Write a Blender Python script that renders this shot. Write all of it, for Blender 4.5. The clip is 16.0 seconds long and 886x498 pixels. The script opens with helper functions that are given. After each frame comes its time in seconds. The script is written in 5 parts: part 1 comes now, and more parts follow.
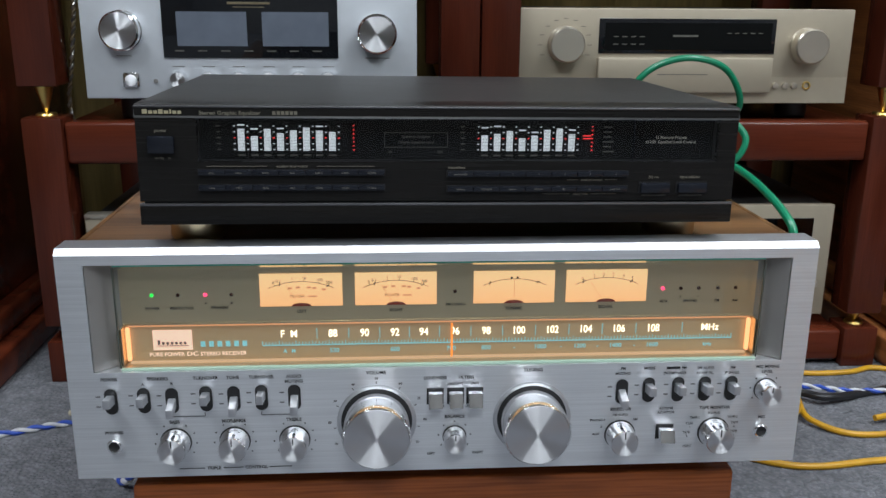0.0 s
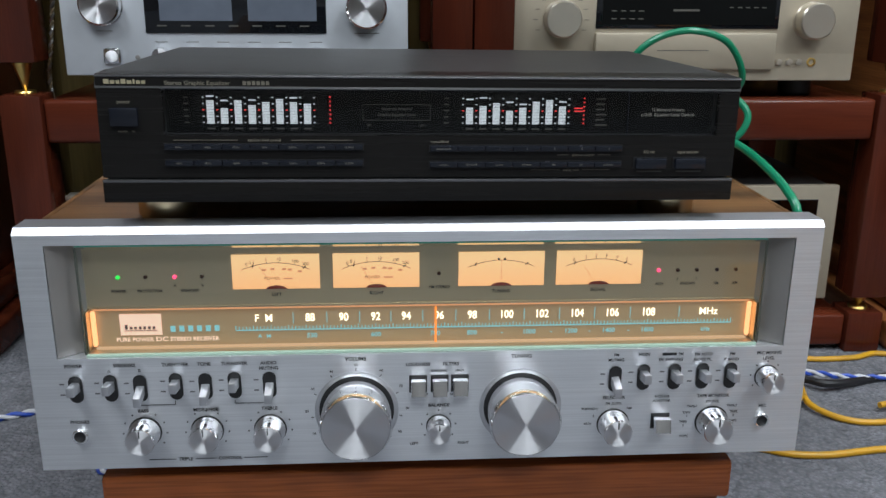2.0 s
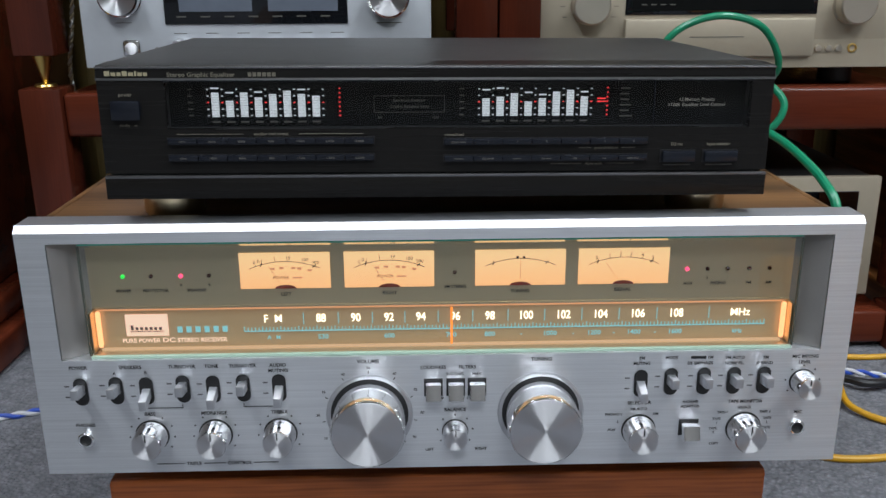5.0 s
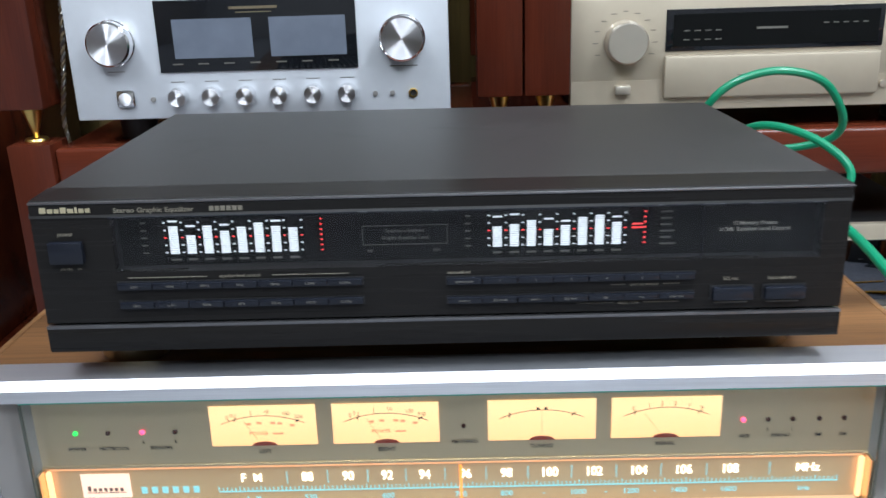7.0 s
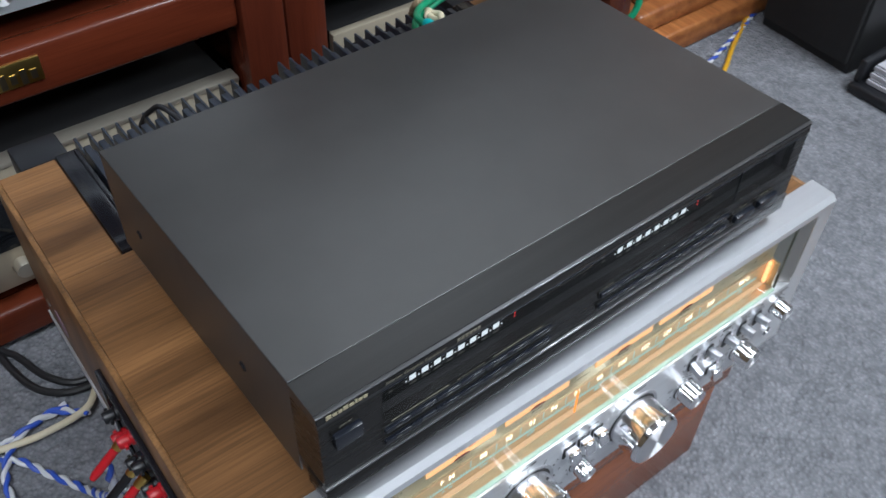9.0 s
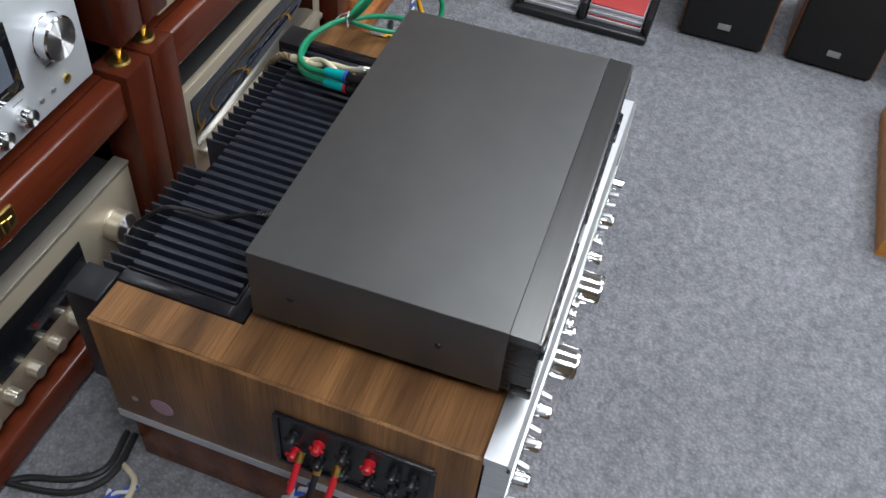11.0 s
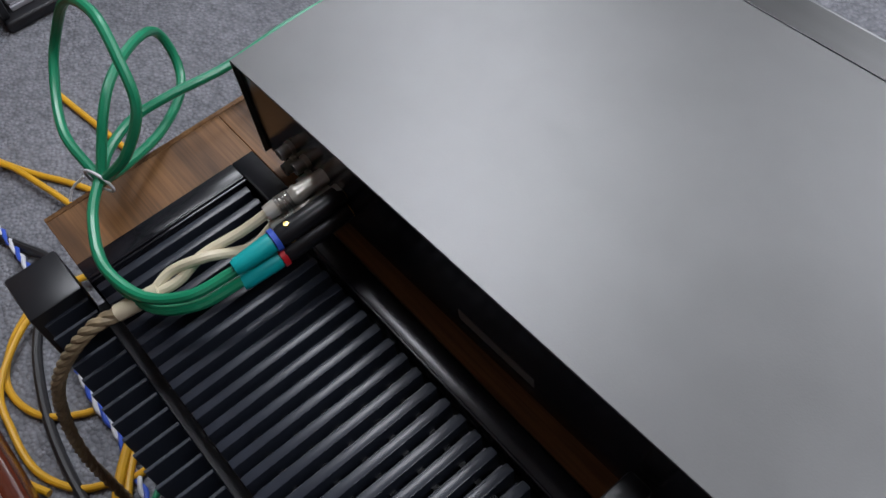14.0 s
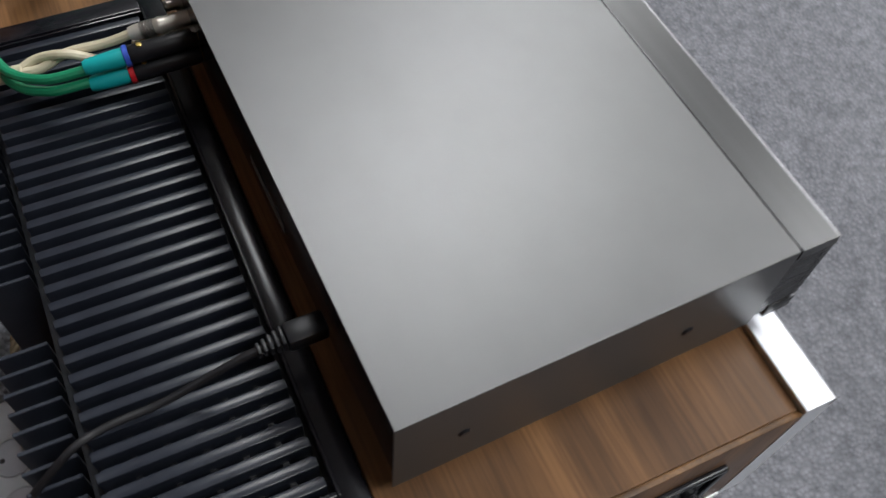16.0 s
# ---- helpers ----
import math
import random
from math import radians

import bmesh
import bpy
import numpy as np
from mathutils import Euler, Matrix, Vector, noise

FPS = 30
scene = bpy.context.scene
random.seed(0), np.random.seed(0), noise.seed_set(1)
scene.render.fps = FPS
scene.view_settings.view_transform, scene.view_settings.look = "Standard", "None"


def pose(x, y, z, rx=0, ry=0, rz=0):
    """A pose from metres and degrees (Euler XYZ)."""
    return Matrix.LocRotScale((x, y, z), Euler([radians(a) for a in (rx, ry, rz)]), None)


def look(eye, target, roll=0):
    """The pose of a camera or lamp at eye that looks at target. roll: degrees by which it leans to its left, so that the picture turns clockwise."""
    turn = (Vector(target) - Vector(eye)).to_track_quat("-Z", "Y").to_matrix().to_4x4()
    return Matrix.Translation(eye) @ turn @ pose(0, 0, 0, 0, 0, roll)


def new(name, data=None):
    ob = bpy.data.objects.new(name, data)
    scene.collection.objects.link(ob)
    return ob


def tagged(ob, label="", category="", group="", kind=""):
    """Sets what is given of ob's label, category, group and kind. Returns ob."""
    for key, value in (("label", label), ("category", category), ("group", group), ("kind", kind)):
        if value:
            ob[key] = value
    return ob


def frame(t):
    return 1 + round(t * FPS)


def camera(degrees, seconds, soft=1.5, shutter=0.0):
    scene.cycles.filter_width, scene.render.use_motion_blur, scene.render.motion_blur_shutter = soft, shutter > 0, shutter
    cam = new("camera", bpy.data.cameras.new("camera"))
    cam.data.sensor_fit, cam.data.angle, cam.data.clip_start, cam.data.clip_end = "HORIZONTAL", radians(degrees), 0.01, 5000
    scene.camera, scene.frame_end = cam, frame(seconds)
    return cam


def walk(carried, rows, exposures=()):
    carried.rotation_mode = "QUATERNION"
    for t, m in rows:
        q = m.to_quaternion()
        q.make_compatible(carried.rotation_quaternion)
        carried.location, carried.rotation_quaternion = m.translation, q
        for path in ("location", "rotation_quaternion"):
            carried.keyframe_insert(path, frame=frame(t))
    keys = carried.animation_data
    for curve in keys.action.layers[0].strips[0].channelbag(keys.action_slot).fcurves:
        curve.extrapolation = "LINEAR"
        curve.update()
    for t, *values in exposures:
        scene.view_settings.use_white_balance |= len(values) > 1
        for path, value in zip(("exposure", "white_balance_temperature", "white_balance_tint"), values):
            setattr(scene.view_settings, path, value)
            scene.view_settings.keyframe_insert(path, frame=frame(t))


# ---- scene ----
cam = camera(52.79, 16.0, 1.5, 0.22)
PATH = [
    (0, (-0.0451, -0.6215, 0.3557), (0.0852, 1.2978, -0.1911), 0.44),
    (0.5, (-0.0451, -0.6216, 0.3524), (0.0836, 1.2974, -0.1962), 0.38),
    (1, (-0.0451, -0.6187, 0.3478), (0.0835, 1.2987, -0.2062), 0.40),
    (1.5, (-0.0435, -0.6103, 0.3454), (0.0899, 1.3059, -0.2119), 0.52),
    (2, (-0.0290, -0.5883, 0.3420), (0.0954, 1.3220, -0.2370), 0.40),
    (2.5, (-0.0216, -0.5669, 0.3399), (0.0887, 1.3425, -0.2449), 0.18),
    (3, (-0.0156, -0.5596, 0.3307), (0.0819, 1.3446, -0.2729), 0.12),
    (3.2, (-0.0194, -0.5691, 0.3263), (0.0725, 1.3388, -0.2663), 0.03),
    (5.5, (-0.0097, -0.5526, 0.3516), (0.0340, 1.3529, -0.2542), -0.35),
    (6, (0.0309, -0.5348, 0.3785), (0.0677, 1.3648, -0.2461), -0.84),
    (6.5, (0.0500, -0.4885, 0.3836), (0.0033, 1.4107, -0.2418), -1.16),
    (7, (0.0082, -0.4378, 0.4009), (-0.0307, 1.4570, -0.2380), -1.80),
    (7.5, (-0.1092, -0.3639, 0.3987), (0.1545, 1.4940, -0.2932), -2.25),
    (8, (-0.2224, -0.2827, 0.4174), (0.3586, 1.4293, -0.4380), -1.99),
    (8.5, (-0.2350, -0.2399, 0.5971), (0.4679, 1.1237, -0.6861), -2.36),
    (9, (-0.3288, -0.2356, 0.6742), (0.5453, 0.8628, -0.7503), 1.81),
    (9.2, (-0.3785, -0.2293, 0.7129), (0.5821, 0.7732, -0.7266), 3.46),
    (11.3, (-0.6840, 0.0143, 0.8901), (0.6221, 0.3205, -0.5933), 5.66),
    (11.5, (-0.6736, 0.0366, 0.8863), (0.6402, 0.3246, -0.5939), 4.81),
    (12, (-0.5756, 0.1167, 0.8794), (0.7068, 0.2924, -0.6452), 1.61),
    (12.5, (-0.4798, 0.2213, 0.8472), (0.7220, 0.1830, -0.7511), 2.62),
    (13, (-0.3646, 0.3471, 0.7671), (0.7413, 0.0824, -0.8782), -8.89),
    (13.5, (-0.2393, 0.4021, 0.6694), (0.7120, -0.1512, -1.0006), -10.85),
    (14, (-0.1954, 0.4254, 0.6557), (0.7233, -0.1928, -1.0098), -7.75),
    (14.5, (-0.2037, 0.4297, 0.6399), (0.6888, -0.2106, -1.0314), -5.86),
    (15, (-0.2506, 0.4238, 0.6212), (0.6034, -0.2411, -1.0606), -2.48),
    (15.5, (-0.3043, 0.4021, 0.6157), (0.5405, -0.2350, -1.0815), -1.17),
    (16, (-0.3543, 0.3512, 0.6869), (0.5492, -0.2039, -1.0089), 7.63),
]
walk(cam, [(t, look(eye, target, roll)) for t, eye, target, roll in PATH],
     exposures=[(0, -0.26, 6150, 9), (3, -0.25, 6150, 9), (5.5, -0.23, 6150, 10), (6.5, -0.03, 6200, 10), (7.0, 0.52, 5950, 10), (7.5, 0.98, 5800, 12), (8.0, 1.0, 5850, 10), (8.5, 0.7, 6000, 9),
                (9.0, 0.05, 6000, 9), (11.3, 0.1, 6350, 10), (12.5, -0.02, 6300, 9), (13.5, -0.32, 6250, 15), (14.5, -0.34, 6300, 15), (16, -0.22, 6550, 12)])

# ---- light: a closed showroom lit by white ceiling panels ----
scene.view_settings.exposure = 0.0
world = bpy.data.worlds.new("world")
scene.world = world
world.use_nodes = True
world.node_tree.nodes["Background"].inputs[0].default_value = (0.5, 0.52, 0.55, 1)
world.node_tree.nodes["Background"].inputs[1].default_value = 0.03

FLOOR = -0.18
CEIL = 2.35


def area(x, y, sx, sy, watts, colour=(0.95, 0.985, 1.0)):
    lamp = bpy.data.lights.new("ceiling_panel_light", "AREA")
    lamp.shape, lamp.size, lamp.size_y, lamp.energy, lamp.color = "RECTANGLE", sx, sy, watts, colour
    ob = new("ceiling_panel_light", lamp)
    ob.matrix_world = pose(x, y, CEIL - 0.045)
    return ob


PANELS = [(1.15, -0.45, 0.6, 1.2, 40), (-1.0, -0.6, 0.6, 1.2, 36), (0.1, -1.9, 1.2, 0.6, 40), (2.3, -1.5, 0.6, 1.2, 40), (1.15, 2.25, 1.2, 1.2, 10)]
for p in PANELS:
    area(*p)


# ---- materials ----
def material(name, base, rough=0.5, metal=0.0, vary=0.12, scale=40.0, stretch=(1, 1, 1), bump=0.0, bump_scale=300.0,
             rough_vary=0.06, coat=0.0, second=None, spec=0.5):
    """A surface whose colour and gloss drift at two scales, with fine relief."""
    m = bpy.data.materials.new(name)
    m.use_nodes = True
    n, l = m.node_tree.nodes, m.node_tree.links
    b = n["Principled BSDF"]
    b.inputs["Metallic"].default_value = metal
    b.inputs["Coat Weight"].default_value = coat
    b.inputs["Coat Roughness"].default_value = 0.12
    b.inputs["Specular IOR Level"].default_value = spec
    tc = n.new("ShaderNodeTexCoord")
    mp = n.new("ShaderNodeMapping")
    mp.inputs["Scale"].default_value = stretch
    l.new(tc.outputs["Object"], mp.inputs["Vector"])
    big, small = n.new("ShaderNodeTexNoise"), n.new("ShaderNodeTexNoise")
    big.inputs["Scale"].default_value, small.inputs["Scale"].default_value = scale * 0.2, scale
    big.inputs["Detail"].default_value, small.inputs["Detail"].default_value = 3, 6
    l.new(mp.outputs[0], big.inputs["Vector"])
    l.new(mp.outputs[0], small.inputs["Vector"])
    add = n.new("ShaderNodeMath")
    add.operation = "ADD"
    l.new(big.outputs["Fac"], add.inputs[0])
    l.new(small.outputs["Fac"], add.inputs[1])
    ramp = n.new("ShaderNodeMapRange")
    ramp.inputs["From Min"].default_value, ramp.inputs["From Max"].default_value = 0.65, 1.35
    l.new(add.outputs[0], ramp.inputs["Value"])
    mix = n.new("ShaderNodeMix")
    mix.data_type = "RGBA"
    lo = second or tuple(c * (1 - vary) for c in base)
    hi = base if second else tuple(min(1, c * (1 + vary)) for c in base)
    mix.inputs["A"].default_value, mix.inputs["B"].default_value = (*lo, 1), (*hi, 1)
    l.new(ramp.outputs[0], mix.inputs["Factor"])
    l.new(mix.outputs["Result"], b.inputs["Base Color"])
    rr = n.new("ShaderNodeMapRange")
    rr.inputs["To Min"].default_value, rr.inputs["To Max"].default_value = max(0.02, rough - rough_vary), rough + rough_vary
    l.new(small.outputs["Fac"], rr.inputs["Value"])
    l.new(rr.outputs[0], b.inputs["Roughness"])
    if bump:
        tex = n.new("ShaderNodeTexNoise")
        tex.inputs["Scale"].default_value, tex.inputs["Detail"].default_value = bump_scale, 4
        l.new(mp.outputs[0], tex.inputs["Vector"])
        bp = n.new("ShaderNodeBump")
        bp.inputs["Strength"].default_value, bp.inputs["Distance"].default_value = bump, 0.001
        l.new(tex.outputs["Fac"], bp.inputs["Height"])
        l.new(bp.outputs[0], b.inputs["Normal"])
    return m


def glow(name, colour, strength, base=(0.02, 0.02, 0.02)):
    m = bpy.data.materials.new(name)
    m.use_nodes = True
    b = m.node_tree.nodes["Principled BSDF"]
    b.inputs["Base Color"].default_value = (*base, 1)
    b.inputs["Emission Color"].default_value = (*colour, 1)
    b.inputs["Emission Strength"].default_value = strength
    b.inputs["Roughness"].default_value = 0.5
    return m


def clear_glass(name, tint, rough=0.0, gloss=0.05):
    """A thin pane: mostly clear, with a real surface reflection."""
    m = bpy.data.materials.new(name)
    m.use_nodes = True
    n, l = m.node_tree.nodes, m.node_tree.links
    n.remove(n["Principled BSDF"])
    out = n["Material Output"]
    tr, gl, mx = n.new("ShaderNodeBsdfTransparent"), n.new("ShaderNodeBsdfGlossy"), n.new("ShaderNodeMixShader")
    tr.inputs[0].default_value = (*tint, 1)
    gl.inputs["Roughness"].default_value = rough
    mx.inputs[0].default_value = gloss
    l.new(tr.outputs[0], mx.inputs[1])
    l.new(gl.outputs[0], mx.inputs[2])
    l.new(mx.outputs[0], out.inputs[0])
    return m


def walnut(name, dark, light, gloss=0.42, along="x", pore=0.72):
    """Wood veneer: streaks along the board, darker pores."""
    m = bpy.data.materials.new(name)
    m.use_nodes = True
    n, l = m.node_tree.nodes, m.node_tree.links
    b = n["Principled BSDF"]
    tc, mp = n.new("ShaderNodeTexCoord"), n.new("ShaderNodeMapping")
    mp.inputs["Scale"].default_value = {"x": (2.6, 17, 17), "y": (40, 3, 40), "z": (17, 17, 2.6)}[along]
    l.new(tc.outputs["Object"], mp.inputs["Vector"])
    warp = n.new("ShaderNodeTexNoise")
    warp.inputs["Scale"].default_value, warp.inputs["Detail"].default_value = 1.3, 5
    warp.inputs["Distortion"].default_value = 0.6
    l.new(mp.outputs[0], warp.inputs["Vector"])
    mp2 = n.new("ShaderNodeMapping")
    mp2.inputs["Scale"].default_value = {"x": (14, 500, 500), "y": (500, 14, 500), "z": (500, 500, 14)}[along]
    l.new(tc.outputs["Object"], mp2.inputs["Vector"])
    pores = n.new("ShaderNodeTexNoise")
    pores.inputs["Scale"].default_value, pores.inputs["Detail"].default_value = 1.0, 2
    l.new(mp2.outputs[0], pores.inputs["Vector"])
    ramp = n.new("ShaderNodeValToRGB")
    ramp.color_ramp.elements[0].position, ramp.color_ramp.elements[1].position = 0.30, 0.70
    ramp.color_ramp.elements[0].color, ramp.color_ramp.elements[1].color = (*dark, 1), (*light, 1)
    wave = n.new("ShaderNodeTexWave")
    wave.bands_direction = {"x": "Y", "y": "Z", "z": "Y"}[along]
    wave.inputs["Scale"].default_value, wave.inputs["Distortion"].default_value = 0.32, 6.0
    wave.inputs["Detail"].default_value, wave.inputs["Detail Scale"].default_value = 3.0, 0.7
    l.new(mp.outputs[0], wave.inputs["Vector"])
    figure = n.new("ShaderNodeMix")
    figure.inputs["Factor"].default_value = 0.18
    l.new(warp.outputs["Fac"], figure.inputs["A"])
    l.new(wave.outputs["Fac"], figure.inputs["B"])
    l.new(figure.outputs["Result"], ramp.inputs[0])
    mul = n.new("ShaderNodeMix")
    mul.data_type, mul.blend_type = "RGBA", "MULTIPLY"
    pr = n.new("ShaderNodeMapRange")
    pr.inputs["From Min"].default_value, pr.inputs["From Max"].default_value = 0.35, 0.6
    pr.inputs["To Min"].default_value, pr.inputs["To Max"].default_value = pore, 1.03
    l.new(pores.outputs["Fac"], pr.inputs["Value"])
    mul.inputs["Factor"].default_value = 1
    l.new(ramp.outputs[0], mul.inputs["A"])
    l.new(pr.outputs[0], mul.inputs["B"])
    l.new(mul.outputs["Result"], b.inputs["Base Color"])
    b.inputs["Roughness"].default_value = gloss
    b.inputs["Specular IOR Level"].default_value = 0.35
    bp = n.new("ShaderNodeBump")
    bp.inputs["Strength"].default_value, bp.inputs["Distance"].default_value = 0.15, 0.0005
    l.new(pores.outputs["Fac"], bp.inputs["Height"])
    l.new(bp.outputs[0], b.inputs["Normal"])
    return m


def carpet_material():
    m = bpy.data.materials.new("grey_carpet")
    m.use_nodes = True
    n, l = m.node_tree.nodes, m.node_tree.links
    b = n["Principled BSDF"]
    tc = n.new("ShaderNodeTexCoord")
    loops, patch, wide = n.new("ShaderNodeTexVoronoi"), n.new("ShaderNodeTexNoise"), n.new("ShaderNodeTexNoise")
    loops.inputs["Scale"].default_value = 190
    patch.inputs["Scale"].default_value, patch.inputs["Detail"].default_value = 75, 6
    wide.inputs["Scale"].default_value, wide.inputs["Detail"].default_value = 5, 3
    for t in (loops, patch, wide):
        l.new(tc.outputs["Object"], t.inputs["Vector"])
    ramp = n.new("ShaderNodeValToRGB")
    ramp.color_ramp.elements[0].position, ramp.color_ramp.elements[1].position = 0.34, 0.68
    ramp.color_ramp.elements[0].color, ramp.color_ramp.elements[1].color = (0.168, 0.173, 0.190, 1), (0.256, 0.261, 0.284, 1)
    l.new(patch.outputs["Fac"], ramp.inputs[0])
    rw = n.new("ShaderNodeMapRange")
    rw.inputs["To Min"].default_value, rw.inputs["To Max"].default_value = 0.75, 1.25
    l.new(wide.outputs["Fac"], rw.inputs["Value"])
    rl = n.new("ShaderNodeMapRange")
    rl.inputs["From Max"].default_value, rl.inputs["To Min"].default_value, rl.inputs["To Max"].default_value = 0.7, 1.10, 0.78
    l.new(loops.outputs["Distance"], rl.inputs["Value"])
    m1, m2 = n.new("ShaderNodeMix"), n.new("ShaderNodeMix")
    for q in (m1, m2):
        q.data_type, q.blend_type = "RGBA", "MULTIPLY"
        q.inputs["Factor"].default_value = 1
    l.new(ramp.outputs[0], m1.inputs["A"])
    l.new(rw.outputs[0], m1.inputs["B"])
    l.new(m1.outputs["Result"], m2.inputs["A"])
    l.new(rl.outputs[0], m2.inputs["B"])
    l.new(m2.outputs["Result"], b.inputs["Base Color"])
    b.inputs["Roughness"].default_value = 0.95
    b.inputs["Specular IOR Level"].default_value = 0.1
    bp = n.new("ShaderNodeBump")
    bp.inputs["Strength"].default_value, bp.inputs["Distance"].default_value = 0.8, 0.004
    l.new(loops.outputs["Distance"], bp.inputs["Height"])
    bp.invert = True
    l.new(bp.outputs[0], b.inputs["Normal"])
    return m


def spun_material(name, base, rough):
    """Turned metal: circular tool marks round the axis."""
    m = material(name, base, rough, 1.0, vary=0.05)
    n, l = m.node_tree.nodes, m.node_tree.links
    b = n["Principled BSDF"]
    tan = n.new("ShaderNodeTangent")
    tan.direction_type, tan.axis = "RADIAL", "Z"
    b.inputs["Anisotropic"].default_value = 1.0
    b.inputs["Anisotropic Rotation"].default_value = 0.25
    l.new(tan.outputs[0], b.inputs["Tangent"])
    return m


ALU = material("brushed_aluminium", (0.79, 0.81, 0.84), 0.35, 1.0, vary=0.10, scale=110, stretch=(0.22, 1, 30), bump=0.22,
               bump_scale=90, rough_vary=0.1)
a_n = ALU.node_tree.nodes
up = a_n.new("ShaderNodeCombineXYZ")
up.inputs["Z"].default_value = 1.0
a_n["Principled BSDF"].inputs["Anisotropic"].default_value = 0.85
ALU.node_tree.links.new(up.outputs[0], a_n["Principled BSDF"].inputs["Tangent"])
ALU_EDGE = material("bright_aluminium_edge", (0.60, 0.61, 0.64), 0.48, 1.0, vary=0.04, scale=60, stretch=(0.25, 20, 20))
CHROME = material("polished_chrome", (0.86, 0.86, 0.87), 0.10, 1.0, vary=0.03, rough_vary=0.03)
SPUN = spun_material("spun_aluminium", (0.86, 0.86, 0.88), 0.46)
GREY_METAL = material("grey_end_cap", (0.30, 0.29, 0.28), 0.5, 0.6, vary=0.08)
DARK = material("dark_recess", (0.012, 0.012, 0.013), 0.5, 0, vary=0.1)
OLIVE = material("gold_olive_panel", (0.56, 0.46, 0.31), 0.32, 0.75, vary=0.05, scale=80, stretch=(0.3, 1, 20))
SCALE = material("gold_dial_plate", (0.36, 0.27, 0.16), 0.42, 0.35, vary=0.05)
SCALE.node_tree.nodes["Principled BSDF"].inputs["Emission Color"].default_value = (1.0, 0.60, 0.30, 1)
SCALE.node_tree.nodes["Principled BSDF"].inputs["Emission Strength"].default_value = 0.17
INK = material("black_lettering", (0.010, 0.010, 0.012), 0.7, vary=0.05)
GLASS = clear_glass("dial_glass", (0.97, 0.985, 0.97), 0.02, 0.03)
SMOKE_GLASS = clear_glass("smoked_display_pane", (0.86, 0.86, 0.86), 0.03, 0.028)
# Emission stands in for the light that the dial glass edges catch.
GLASS_EDGE = glow("green_glass_edge_glow", (0.70, 0.95, 0.74), 0.16, (0.30, 0.42, 0.35))
GLASS_TEAL = glow("teal_glass_edge_glow", (0.10, 0.62, 0.48), 0.12, (0.03, 0.30, 0.24))
GLASS_SIDE = material("dull_glass_edge", (0.06, 0.07, 0.06), 0.35)
RAIL_ALU = material("silver_rail", (0.72, 0.72, 0.73), 0.42, 0.9, vary=0.08, scale=60, stretch=(0.3, 0.3, 10))
METER = glow("warm_meter_face", (1.0, 0.55, 0.21), 1.12, (0.25, 0.19, 0.12))
m_n, m_l = METER.node_tree.nodes, METER.node_tree.links
m_tc, m_sep, m_mix = m_n.new("ShaderNodeTexCoord"), m_n.new("ShaderNodeSeparateXYZ"), m_n.new("ShaderNodeMix")
m_mix.data_type = "RGBA"
m_mix.inputs["A"].default_value, m_mix.inputs["B"].default_value = (1.0, 0.46, 0.17, 1), (1.0, 0.62, 0.29, 1)
m_l.new(m_tc.outputs["Generated"], m_sep.inputs[0])
m_l.new(m_sep.outputs["Z"], m_mix.inputs["Factor"])
m_l.new(m_mix.outputs["Result"], m_n["Principled BSDF"].inputs["Emission Color"])
LAMP_WARM = glow("warm_dial_lamp", (1.0, 0.42, 0.17), 2.2)
NUM_WARM = glow("warm_white_numerals", (1.0, 0.86, 0.62), 2.6)
NUM_BLUE = glow("pale_blue_numerals", (0.33, 0.76, 0.80), 0.85)
NUM_PINK = glow("pale_pink_lettering", (1.0, 0.68, 0.50), 1.3)
PLATE_PINK = glow("pink_badge", (1.0, 0.55, 0.36), 0.75, (0.7, 0.6, 0.5))
NEEDLE = glow("orange_needle", (1.0, 0.26, 0.03), 1.6)
LED_GREEN = glow("green_led", (0.05, 1.0, 0.10), 1.3)
LED_RED = glow("red_led", (1.0, 0.06, 0.16), 2.6)
LED_OFF = material("unlit_led", (0.05, 0.02, 0.018), 0.25)
BADGE_INK = material("grey_badge_print", (0.16, 0.11, 0.09), 0.5)
METER_PINK = glow("pink_meter_print", (1.0, 0.42, 0.18), 0.62, (0.2, 0.1, 0.06))
METER_BROWN = glow("brown_meter_print", (0.9, 0.30, 0.10), 0.35, (0.1, 0.05, 0.03))
INK_GREY = material("small_grey_print", (0.10, 0.10, 0.105), 0.6)
CHERRY_STAND = walnut("cherry_stand_lacquer", (0.19, 0.052, 0.016), (0.32, 0.092, 0.026), gloss=0.25, along="x")
METER_RED = material("red_meter_hub", (0.22, 0.035, 0.02), 0.4)
EQ_TOP = material("dark_grey_painted_steel", (0.126, 0.126, 0.126), 0.42, 0.85, vary=0.08, scale=25, bump=0.05, bump_scale=900,
                  rough_vary=0.03)
e_n, e_l = EQ_TOP.node_tree.nodes, EQ_TOP.node_tree.links
e_tc, e_smudge, e_ramp, e_add = e_n.new("ShaderNodeTexCoord"), e_n.new("ShaderNodeTexNoise"), e_n.new("ShaderNodeMapRange"), e_n.new("ShaderNodeMath")
e_smudge.inputs["Scale"].default_value, e_smudge.inputs["Detail"].default_value, e_smudge.inputs["Distortion"].default_value = 22.0, 4.0, 0.8
e_ramp.inputs["From Min"].default_value, e_ramp.inputs["From Max"].default_value = 0.60, 0.74
e_ramp.inputs["To Min"].default_value, e_ramp.inputs["To Max"].default_value = 0.0, 0.025
e_add.operation = "ADD"
e_old = e_n["Principled BSDF"].inputs["Roughness"].links[0].from_socket
e_l.new(e_tc.outputs["Object"], e_smudge.inputs["Vector"])
